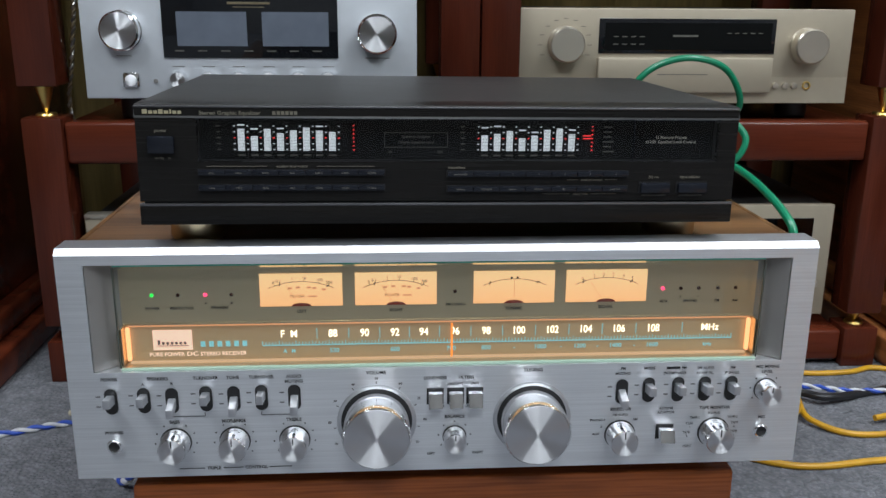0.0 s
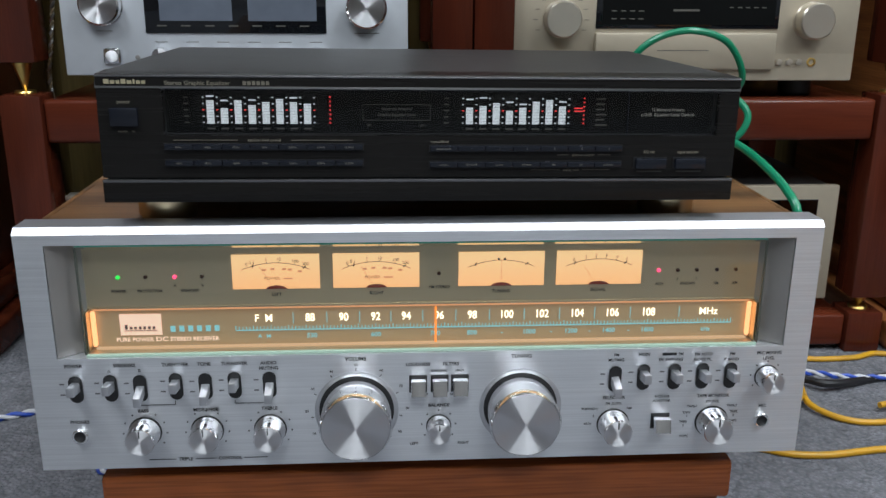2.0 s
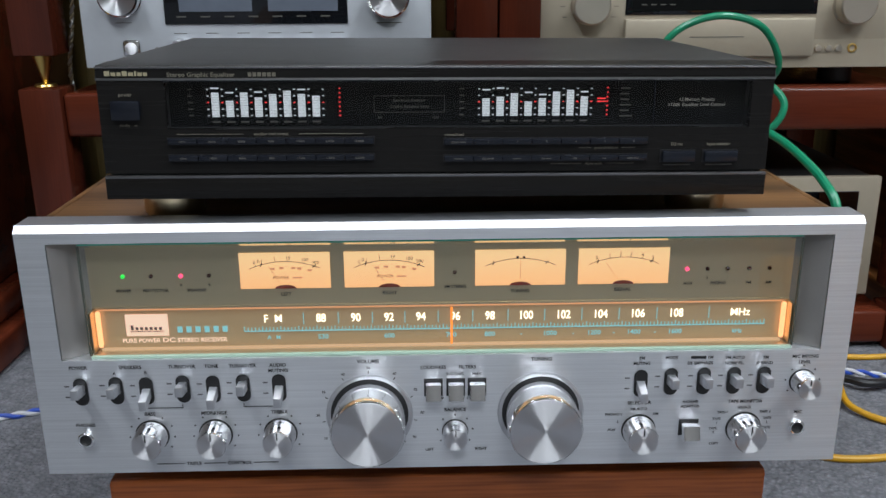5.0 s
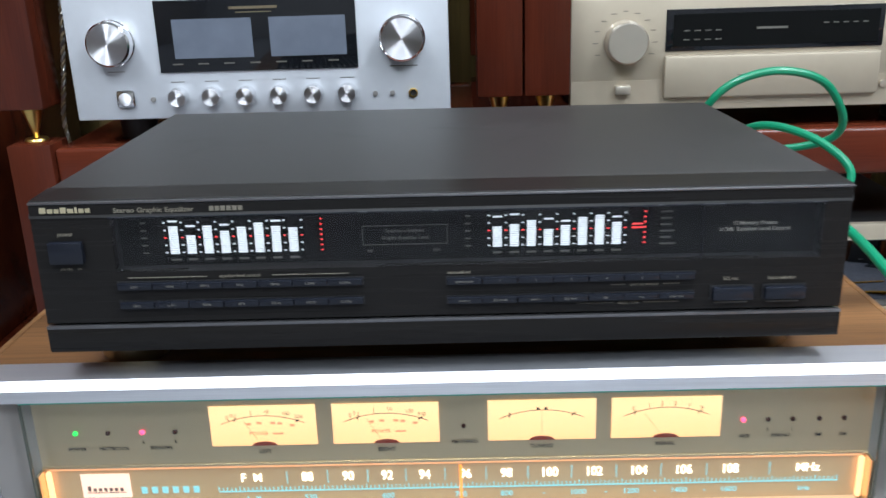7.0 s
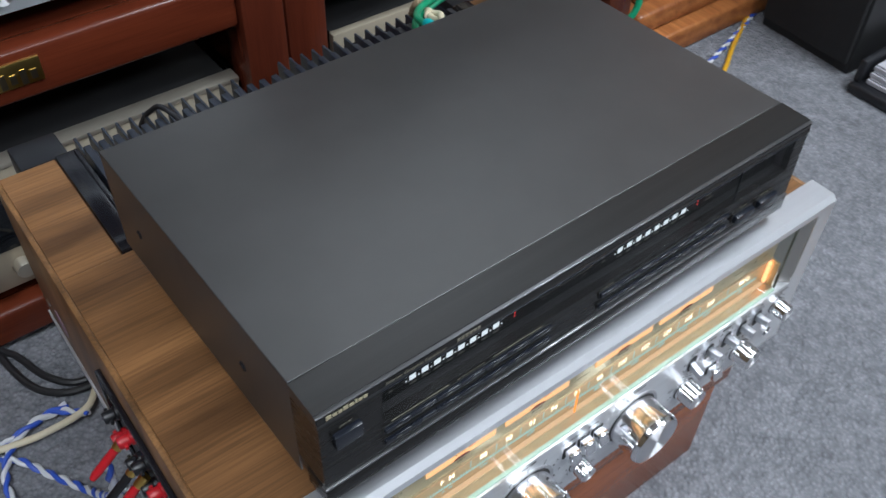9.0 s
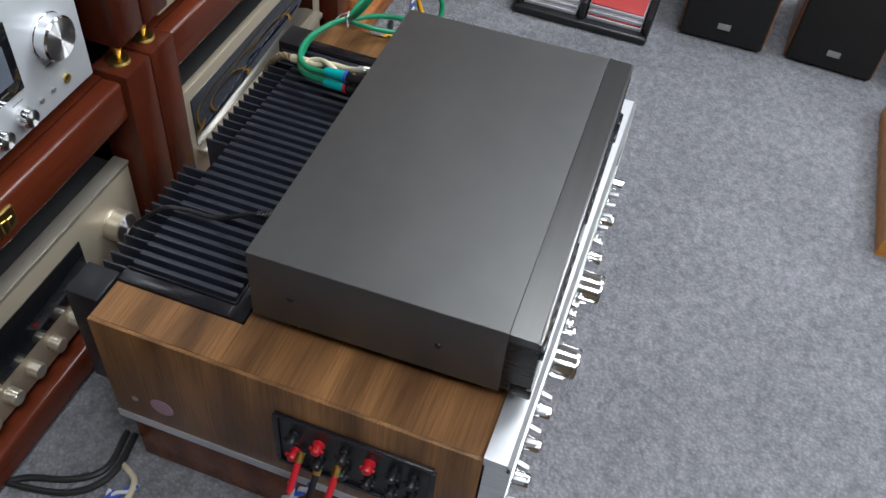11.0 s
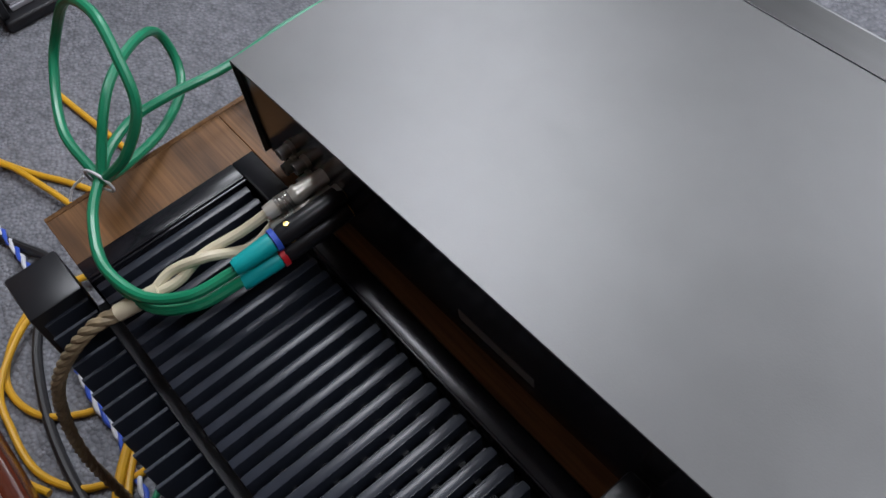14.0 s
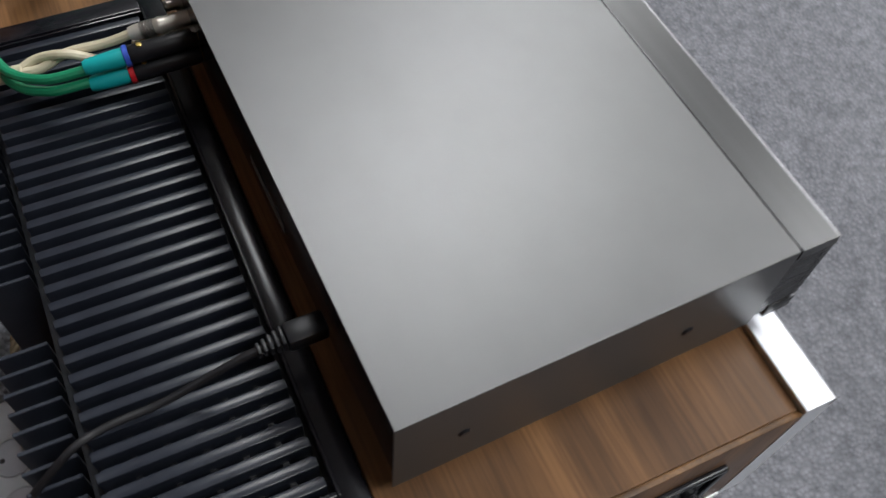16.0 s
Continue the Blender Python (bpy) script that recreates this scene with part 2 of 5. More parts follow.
e_l.new(e_smudge.outputs["Fac"], e_ramp.inputs["Value"])
e_l.new(e_old, e_add.inputs[0])
e_l.new(e_ramp.outputs[0], e_add.inputs[1])
e_l.new(e_add.outputs[0], e_n["Principled BSDF"].inputs["Roughness"])
EQ_FACE = material("charcoal_face", (0.0105, 0.0098, 0.0092), 0.27, 0.0, vary=0.08, scale=30, stretch=(0.2, 1, 8), bump=0.03, spec=0.2)
EQ_LIP = material("dark_brushed_lip", (0.090, 0.090, 0.090), 0.34, 0.95, vary=0.06, scale=50, stretch=(0.3, 12, 12), rough_vary=0.05)
# Pale metal that paints a glint into the gap behind the lip.
LIP_GLINT = material("pale_lip_glint", (0.24, 0.24, 0.245), 0.32, 0.9)
EQ_TRIM = material("dark_polished_trim", (0.22, 0.22, 0.23), 0.34, 0.9, vary=0.05)
EQ_WINDOW = material("black_display_window", (0.004, 0.0045, 0.0045), 0.45, 0, vary=0.1, rough_vary=0.02, spec=0.1)
EQ_KEY = material("blue_black_key", (0.008, 0.010, 0.016), 0.26, 0.1, vary=0.1)
VFD = glow("white_display_bar", (0.90, 0.97, 1.0), 1.15)
VFD_DOT = glow("white_display_dot", (0.90, 0.97, 1.0), 1.0)
VFD_RED = glow("red_display_dot", (1.0, 0.05, 0.05), 1.8)
EQ_TEXT = material("faded_gold_lettering", (0.17, 0.155, 0.12), 0.5)
EQ_TEXT_CLEAR = material("pale_window_lettering", (0.50, 0.48, 0.42), 0.5)
EQ_TEXT_DIM = material("dim_grey_lettering", (0.12, 0.115, 0.10), 0.5)
GOLD_TEXT = material("gold_badge_lettering", (0.62, 0.55, 0.36), 0.35, 0.6)
FOOT_GOLD = material("brushed_gold_foot", (0.62, 0.52, 0.34), 0.3, 1.0)
WALNUT_X = walnut("walnut_veneer_across", (0.075, 0.035, 0.014), (0.285, 0.138, 0.053), along="x")
WALNUT_Z = walnut("walnut_veneer_side", (0.078, 0.038, 0.015), (0.270, 0.134, 0.051), along="z")
FIN = material("black_anodised_fin", (0.019, 0.023, 0.033), 0.33, 0.0, vary=0.25, scale=60, spec=0.5, rough_vary=0.09)
GLOSS_PL = material("glossy_black_plastic", (0.009, 0.009, 0.012), 0.20, 0, vary=0.12, scale=80, rough_vary=0.05)
BLACK_PL = material("black_plastic", (0.010, 0.0105, 0.013), 0.36, 0, vary=0.12, scale=80)
CHERRY = walnut("cherry_lacquer", (0.056, 0.012, 0.006), (0.104, 0.022, 0.010), gloss=0.24, along="z", pore=0.88)
CHERRY_X = walnut("cherry_lacquer_rail", (0.075, 0.015, 0.007), (0.130, 0.027, 0.011), gloss=0.24, along="x", pore=0.88)
ORANGE_WOOD = walnut("orange_wood", (0.22, 0.07, 0.022), (0.42, 0.16, 0.05), gloss=0.32, along="y")
MAPLE = walnut("honey_wood", (0.50, 0.20, 0.035), (0.68, 0.31, 0.07), gloss=0.35, along="y")
BRASS = material("polished_brass", (0.82, 0.58, 0.18), 0.30, 1.0, vary=0.06)
SILVER_FACE = material("silver_faceplate", (0.58, 0.61, 0.65), 0.48, 0.30, vary=0.03, scale=90)
CHAMPAGNE = material("champagne_faceplate", (0.43, 0.375, 0.285), 0.44, 0.45, vary=0.03, scale=90)
CHAMP_PALE = material("champagne_knob", (0.62, 0.57, 0.48), 0.3, 0.8, vary=0.03)
AMP_BLACK = material("black_amplifier_case", (0.025, 0.025, 0.026), 0.45, 0.2)
DISPLAY = material("dark_display_glass", (0.008, 0.009, 0.011), 0.05, 0, vary=0.1, rough_vary=0.01)
METER_PALE = material("pale_blue_meter", (0.13, 0.15, 0.19), 0.2)
GREEN_RUB = material("green_cable_sheath", (0.008, 0.22, 0.105), 0.36, 0, vary=0.12, scale=60, coat=0.2)
TEAL = material("teal_heatshrink", (0.0, 0.32, 0.33), 0.4, 0, vary=0.1, scale=60)
YELLOW_RUB = material("yellow_cable_sheath", (0.62, 0.33, 0.012), 0.4, 0, vary=0.12, scale=60)
BLUE_RUB = material("blue_cable_sheath", (0.035, 0.09, 0.48), 0.4, 0, vary=0.1, scale=60)
WHITE_RUB = material("white_cable_sheath", (0.62, 0.63, 0.66), 0.45, 0, vary=0.08, scale=60)
CREAM_RUB = material("cream_cable_sheath", (0.62, 0.55, 0.40), 0.45, 0, vary=0.1, scale=60)
BEIGE_BRAID = material("beige_braid", (0.26, 0.20, 0.12), 0.6, 0, vary=0.35, scale=160, bump=0.6, bump_scale=400)
BLACK_RUB = material("black_cable_sheath", (0.014, 0.014, 0.016), 0.45, 0, vary=0.1)
RED_PL = material("red_plastic", (0.50, 0.012, 0.02), 0.35, 0, vary=0.08)
PLUG_STEEL = material("pale_plug_steel", (0.66, 0.63, 0.56), 0.38, 0.5, vary=0.06)
STEEL = material("steel", (0.62, 0.61, 0.58), 0.3, 1.0, vary=0.06)
CARPET = carpet_material()
# Dark colour for the unseen west wall, to weaken its reflections.
WALL = material("dark_unseen_wall", (0.085, 0.060, 0.035), 0.85, 0, vary=0.35, scale=9, bump=0.2, bump_scale=40)
WALL_PALE = material("pale_plaster_wall", (0.24, 0.235, 0.225), 0.9, 0, vary=0.08, scale=6, bump=0.2, bump_scale=120)
CEILING = material("white_ceiling", (0.72, 0.72, 0.71), 0.9, 0, vary=0.04, scale=6)
PANEL_ON = glow("lit_ceiling_diffuser", (0.95, 0.985, 1.0), 2.0, (0.8, 0.8, 0.8))
CURTAIN = material("old_gold_cloth", (0.23, 0.165, 0.055), 0.85, 0, vary=0.3, scale=20, stretch=(6, 6, 0.4))
GRILLE_CLOTH = material("black_grille_cloth", (0.010, 0.010, 0.011), 0.9, 0, vary=0.2, scale=400, bump=0.4, bump_scale=900)
PAPER_RED = material("red_paper", (0.42, 0.05, 0.05), 0.4)
PAPER_PALE = material("pale_plastic", (0.42, 0.42, 0.46), 0.3)
PURPLE = material("mauve_sticker", (0.30, 0.19, 0.24), 0.5)


# ---- mesh tools ----
def thing(name, m=None, label="", category="", group="", kind=""):
    ob = new(name)
    ob.empty_display_size = 0.02
    ob.matrix_world = m or Matrix.Identity(4)
    return tagged(ob, label, category, group, kind)


def part(name, bm, mat, parent=None, label="", smooth=True, kind=""):
    me = bpy.data.meshes.new(name)
    bm.normal_update()
    if smooth:
        for f in bm.faces:
            f.smooth = True
        for e in bm.edges:
            if len(e.link_faces) == 2 and e.calc_face_angle(0) > radians(32):
                e.smooth = False
    bm.to_mesh(me)
    bm.free()
    me.materials.append(mat)
    ob = new(name, me)
    if parent is not None:
        ob.parent = parent
    return tagged(ob, label, kind=kind)


def again(ob, m, parent=None):
    """The same mesh once more, at another pose under its thing."""
    o = new(ob.name.split(".")[0], ob.data)
    o.parent = parent or ob.parent
    o.matrix_basis = m
    return o


def box(x0, x1, y0, y1, z0, z1, bevel=0.0, seg=2, bm=None):
    out = bmesh.new() if bm is None else bm
    r = bmesh.ops.create_cube(out, size=1, matrix=Matrix.Translation(((x0 + x1) / 2, (y0 + y1) / 2, (z0 + z1) / 2))
                              @ Matrix.Diagonal((x1 - x0, y1 - y0, z1 - z0, 1)))
    if bevel:
        es = list({e for v in r["verts"] for e in v.link_edges})
        bmesh.ops.bevel(out, geom=es, offset=bevel, segments=seg, affect="EDGES", profile=0.5)
    return out


def lathe(profile, n=48, m=None, bm=None):
    """Turns (radius, height) round z, then moves by m."""
    out = bmesh.new() if bm is None else bm
    m = m or Matrix.Identity(4)
    rings = []
    for r, z in profile:
        if r < 1e-6:
            rings.append([out.verts.new(m @ Vector((0, 0, z)))])
        else:
            rings.append([out.verts.new(m @ Vector((r * math.cos(2 * math.pi * k / n), r * math.sin(2 * math.pi * k / n), z))) for k in range(n)])
    for a, b in zip(rings, rings[1:]):
        for k in range(n):
            q = [a[k % len(a)], a[(k + 1) % len(a)], b[(k + 1) % len(b)], b[k % len(b)]]
            q = [v for i, v in enumerate(q) if v not in q[:i]]
            if len(q) > 2:
                out.faces.new(q)
    bmesh.ops.recalc_face_normals(out, faces=out.faces)
    return out


def front(x, y, z):
    """Turns a lathe's axis to face the viewer of a panel (towards -y)."""
    return Matrix.Translation((x, y, z)) @ Matrix.Rotation(radians(90), 4, "X")


def spline(points, step=10):
    p = [Vector(q) for q in points]
    p = [p[0] * 2 - p[1]] + p + [p[-1] * 2 - p[-2]]
    out = []
    for i in range(1, len(p) - 2):
        a, b, c, d = p[i - 1:i + 3]
        for k in range(step):
            t = k / step
            out.append(0.5 * ((2 * b) + (c - a) * t + (2 * a - 5 * b + 4 * c - d) * t * t + (3 * b - a - 3 * c + d) * t ** 3))
    out.append(p[-2])
    return out


def tube(points, radius, n=10, step=10, smooth_path=True, bm=None):
    out = bmesh.new() if bm is None else bm
    path = spline(points, step) if smooth_path else [Vector(q) for q in points]
    rings, side = [], None
    for i, q in enumerate(path):
        d = (path[min(i + 1, len(path) - 1)] - path[max(i - 1, 0)]).normalized()
        side = d.orthogonal().normalized() if side is None else (side - d * side.dot(d)).normalized()
        up = d.cross(side)
        rings.append([out.verts.new(q + radius * (math.cos(2 * math.pi * k / n) * side + math.sin(2 * math.pi * k / n) * up)) for k in range(n)])
    for a, b in zip(rings, rings[1:]):
        for k in range(n):
            out.faces.new((a[k], a[(k + 1) % n], b[(k + 1) % n], b[k]))
    out.faces.new(rings[0][::-1])
    out.faces.new(rings[-1])
    return out


def twisted(points, radius, turns_per_m, strands, which, step=14):
    """One strand of a twisted pair or braid laid round a path."""
    path = spline(points, step)
    out, run, side = [], 0.0, None
    for i, q in enumerate(path):
        d = (path[min(i + 1, len(path) - 1)] - path[max(i - 1, 0)]).normalized()
        side = d.orthogonal().normalized() if side is None else (side - d * side.dot(d)).normalized()
        up = d.cross(side)
        if i:
            run += (q - path[i - 1]).length
        a = 2 * math.pi * (run * turns_per_m + which / strands)
        out.append(q + radius * (math.cos(a) * side + math.sin(a) * up))
    return out


def text(parent, words, x, z, height, mat, y=-0.0006, align="CENTER", name="lettering", wide=1.0, bold=0.022):
    """Flat lettering in the built-in font on a panel that faces -y, its capitals height tall, centred on x, z."""
    cu = bpy.data.curves.new(name, "FONT")
    cu.body, cu.size, cu.align_x, cu.align_y = words, 1.0, align, "CENTER"
    cu.offset = bold
    cu.resolution_u = 3
    tmp = bpy.data.objects.new(name, cu)
    scene.collection.objects.link(tmp)
    me = bpy.data.meshes.new_from_object(tmp)
    bpy.data.objects.remove(tmp)
    bpy.data.curves.remove(cu)
    me.transform(Matrix.Translation((x, y, z)) @ Matrix.Rotation(radians(90), 4, "X") @ Matrix.Diagonal((wide * height / 0.70, height / 0.70, 1, 1)))
    me.materials.clear()
    me.materials.append(mat)
    ob = new(name, me)
    ob.parent = parent
    return ob


def bar(parent, x0, x1, z0, z1, mat, y=-0.0006, name="printed_bar", t=0.0004):
    return part(name, box(x0, x1, y - t, y, z0, z1), mat, parent, smooth=False)


# ---- the room ----
def room():
    X0, X1, Y0, Y1 = -2.2, 3.2, -3.4, 3.2
    tagged(part("floor", box(X0, X1, Y0, Y1, FLOOR - 0.05, FLOOR), CARPET, smooth=False), "blue-grey loop-pile carpet floor", "floor", kind="structure")
    tagged(part("ceiling", box(X0, X1, Y0, Y1, CEIL, CEIL + 0.05), CEILING, smooth=False), "plain white ceiling", "ceiling", kind="structure")
    tagged(part("wall_back", box(X0, X1, Y1, Y1 + 0.1, FLOOR, CEIL), WALL_PALE, smooth=False), "pale plaster wall behind the racks", "wall", kind="structure")
    tagged(part("wall_front", box(X0, X1, Y0 - 0.1, Y0, FLOOR, CEIL), WALL_PALE, smooth=False), "pale plaster wall", "wall", kind="structure")
    # Unseen wall, made dark so the equaliser's left side reflects less.
    tagged(part("wall_west", box(X0 - 0.1, X0, Y0 - 0.1, Y1 + 0.1, FLOOR, CEIL), WALL, smooth=False), "dark brown wall", "wall", kind="structure")
    tagged(part("wall_east", box(X1, X1 + 0.1, Y0 - 0.1, Y1 + 0.1, FLOOR, CEIL), WALL_PALE, smooth=False), "pale plaster wall", "wall", kind="structure")
    for x, y, sx, sy, _ in PANELS:
        t = thing("ceiling_light", pose(x, y, CEIL), "flat white ceiling light panel, switched on", "ceiling light", "ceiling light panels")
        f = bmesh.new()
        for a in (box(-sx / 2 - 0.03, -sx / 2, -sy / 2 - 0.03, sy / 2 + 0.03, -0.04, -0.001), box(sx / 2, sx / 2 + 0.03, -sy / 2 - 0.03, sy / 2 + 0.03, -0.04, -0.001),
                  box(-sx / 2, sx / 2, -sy / 2 - 0.03, -sy / 2, -0.04, -0.001), box(-sx / 2, sx / 2, sy / 2, sy / 2 + 0.03, -0.04, -0.001)):
            me = bpy.data.meshes.new("tmp")
            a.to_mesh(me)
            a.free()
            f.from_mesh(me)
            bpy.data.meshes.remove(me)
        part("frame", f, WHITE_RUB, t, smooth=False)
        part("diffuser", box(-sx / 2, sx / 2, -sy / 2, sy / 2, -0.02, -0.008), PANEL_ON, t, smooth=False)


def join(*bms):
    out = bmesh.new()
    for b in bms:
        me = bpy.data.meshes.new("tmp")
        b.to_mesh(me)
        b.free()
        out.from_mesh(me)
        bpy.data.meshes.remove(me)
    return out


# ---- the receiver ----
def knob_big(parent, x, z, name):
    """Large turned knob with a chamfered chrome lip in a dark round well."""
    k = part(name, lathe([(0.0250, 0), (0.0250, 0.0235), (0.0255, 0.0240), (0.0256, 0.0265), (0.0240, 0.0295)], 72, front(x, 0, z)), CHROME, parent)
    part("knob_face", lathe([(0.0, 0), (0.0236, 0), (0.0240, -0.0005)], 72), SPUN, k).matrix_basis = front(x, -0.0297, z)
    part("well", lathe([(0.0302, -0.0012), (0.0302, 0.0007), (0.0292, 0.0011), (0.0270, 0.0004), (0.0270, -0.0012)], 72, front(x, 0, z)), ALU_EDGE, parent)
    part("well_floor", lathe([(0.0, 0.0003), (0.0271, 0.0003)], 48, front(x, 0, z)), DARK, parent)
    return k


def knob_small(parent, x, z, r, name, depth=0.017):
    k = part(name, lathe([(r * 1.02, 0.0005), (r * 1.02, 0.004), (r, 0.0045), (r * 0.97, depth - 0.0015), (r * 0.90, depth)], 48, front(x, 0, z)), CHROME, parent)
    part("knob_face", lathe([(0.0, 0.0), (r * 0.90, 0.0)], 48), SPUN, k).matrix_basis = front(x, -depth, z)
    part("well", lathe([(0.0, 0.0002), (r * 1.09, 0.0002), (r * 1.09, 0.0005), (0, 0.0005)], 40, front(x, 0, z)), DARK, parent)
    part("pointer", box(x - 0.0004, x + 0.0004, -depth - 0.0004, -depth, z + r * 0.35, z + r * 0.85), INK, k, smooth=False)
    return k


def lever(parent, x, z, up):
    """A chrome lever switch in an oval dark slot, thrown up or down."""
    slot = bmesh.new()
    pts = []
    for k in range(24):
        a = 2 * math.pi * k / 24
        pts.append(slot.verts.new((x + 0.0048 * math.cos(a), -0.0006, z + 0.0048 * math.sin(a) + (0.0055 if math.sin(a) > 0 else -0.0055))))
    slot.faces.new(pts)
    s = part("switch_slot", slot, DARK, parent, smooth=False)
    dz = 0.0045 if up else -0.0045
    b = box(-0.0029, 0.0029, -0.013, 0.0, -0.0036, 0.0036, 0.0006)
    for v in b.verts:
        f = (0.0 - v.co.y) / 0.013
        v.co.z += dz * (0.35 + 0.65 * f) - 0.0012 * f
        v.co.x *= 1 - 0.12 * f
    part("switch_lever", b, ALU_EDGE, s).location = (x, 0, z)


def push_button(parent, x, z, w=0.0105, h=0.011):
    s = part("button_well", box(x - w / 2 - 0.0012, x + w / 2 + 0.0012, -0.0005, 0.0, z - h / 2 - 0.001, z + h / 2 + 0.0014), DARK, parent, smooth=False)
    b = box(x - w / 2, x + w / 2, -0.0115, -0.0005, z - h / 2, z + h / 2, 0.0006)
    for v in b.verts:
        if v.co.y < -0.008 and v.co.z > z:
            v.co.y += 0.003
    part("push_button", b, CHROME, s)


def jack(parent, x, z):
    j = part("jack_ring", lathe([(0.0056, 0), (0.0056, 0.0022), (0.0050, 0.0028), (0.0041, 0.0026), (0.0039, 0.0004)], 36, front(x, 0, z)), CHROME, parent)
    part("jack_hole", lathe([(0, 0.0006), (0.0041, 0.0006)], 24, front(x, 0, z)), DARK, j)
    return j


def meter(parent, x0, x1, title, marks, unit, needle):
    """A back-lit moving-coil meter set into the panel."""
    y, z0, z1 = 0.0150, 0.1315, 0.1568
    f = part("meter_face", box(x0, x1, y - 0.0010, y, z0, z1), METER, parent, "warm lit meter face", smooth=False)
    cx = (x0 + x1) / 2
    R, zc = 0.0590, z0 + 0.0193 - 0.0590

    def at(a, q):
        return cx + q * math.sin(a), zc + q * math.cos(a)

    arc = tube([(at(a, R)[0], y - 0.0012, at(a, R)[1]) for a in np.linspace(-0.42, 0.42, 15)], 0.00020, 5, 2)
    part("meter_arc", arc, INK, f)
    for mk, a, thick in marks:
        if mk:
            text(f, mk, *at(a, R + 0.0026), 0.0023, INK, y - 0.0013, name="meter_number", bold=0.0)
        (ax, az), (bx, bz) = at(a - 0.012 * thick, R - 0.0012 * thick), at(a + 0.012 * thick, R + 0.0012)
        part("meter_tick", tube([(ax, y - 0.0012, az), (bx, y - 0.0012, bz)], 0.0002 + 0.00022 * thick, 5, 1), INK, f)
    if unit:
        text(f, unit, cx - 0.0028, z0 + 0.0078, 0.0022, METER_BROWN, y - 0.0013, bold=0.008)
        bar(f, cx + 0.0052, cx + 0.0115, z0 + 0.0073, z0 + 0.0083, METER_PINK, y - 0.0013)
        for k in range(5):
            q = (-0.0095, -0.0035, 0.0045, 0.0085, 0.0155)[k]
            bar(f, cx + q, cx + q + 0.0028, z0 + 0.0142 - 8 * q * q, z0 + 0.0156 - 8 * q * q, METER_PINK, y - 0.0013)
    elif not any(m[0] for m in marks):
        for q in (-0.0022, 0.0022):
            bar(f, cx + q - 0.0008, cx + q + 0.0008, z0 + 0.0193, z0 + 0.0210, INK, y - 0.0013)
    hub = bmesh.new()
    hub.faces.new([hub.verts.new((cx + 0.0072 * math.cos(a), y - 0.0014, z0 + 0.0026 * math.sin(a))) for a in np.linspace(0, math.pi, 19)])
    ex = bmesh.ops.extrude_face_region(hub, geom=hub.faces[:])
    for v in ex["geom"]:
        if isinstance(v, bmesh.types.BMVert):
            v.co.y += 0.0004
    part("meter_hub", hub, METER_RED, f, smooth=False)
    a = needle
    part("meter_needle", tube([(cx + 0.006 * math.sin(a), y - 0.0016, z0 - 0.001 + 0.006 * math.cos(a)),
                               (cx + 0.019 * math.sin(a), y - 0.0016, z0 + 0.001 + 0.019 * math.cos(a))], 0.00011, 5, 1), METER_BROWN, f)
    text(parent, title, cx, 0.1272, 0.0024, INK, 0.0142)


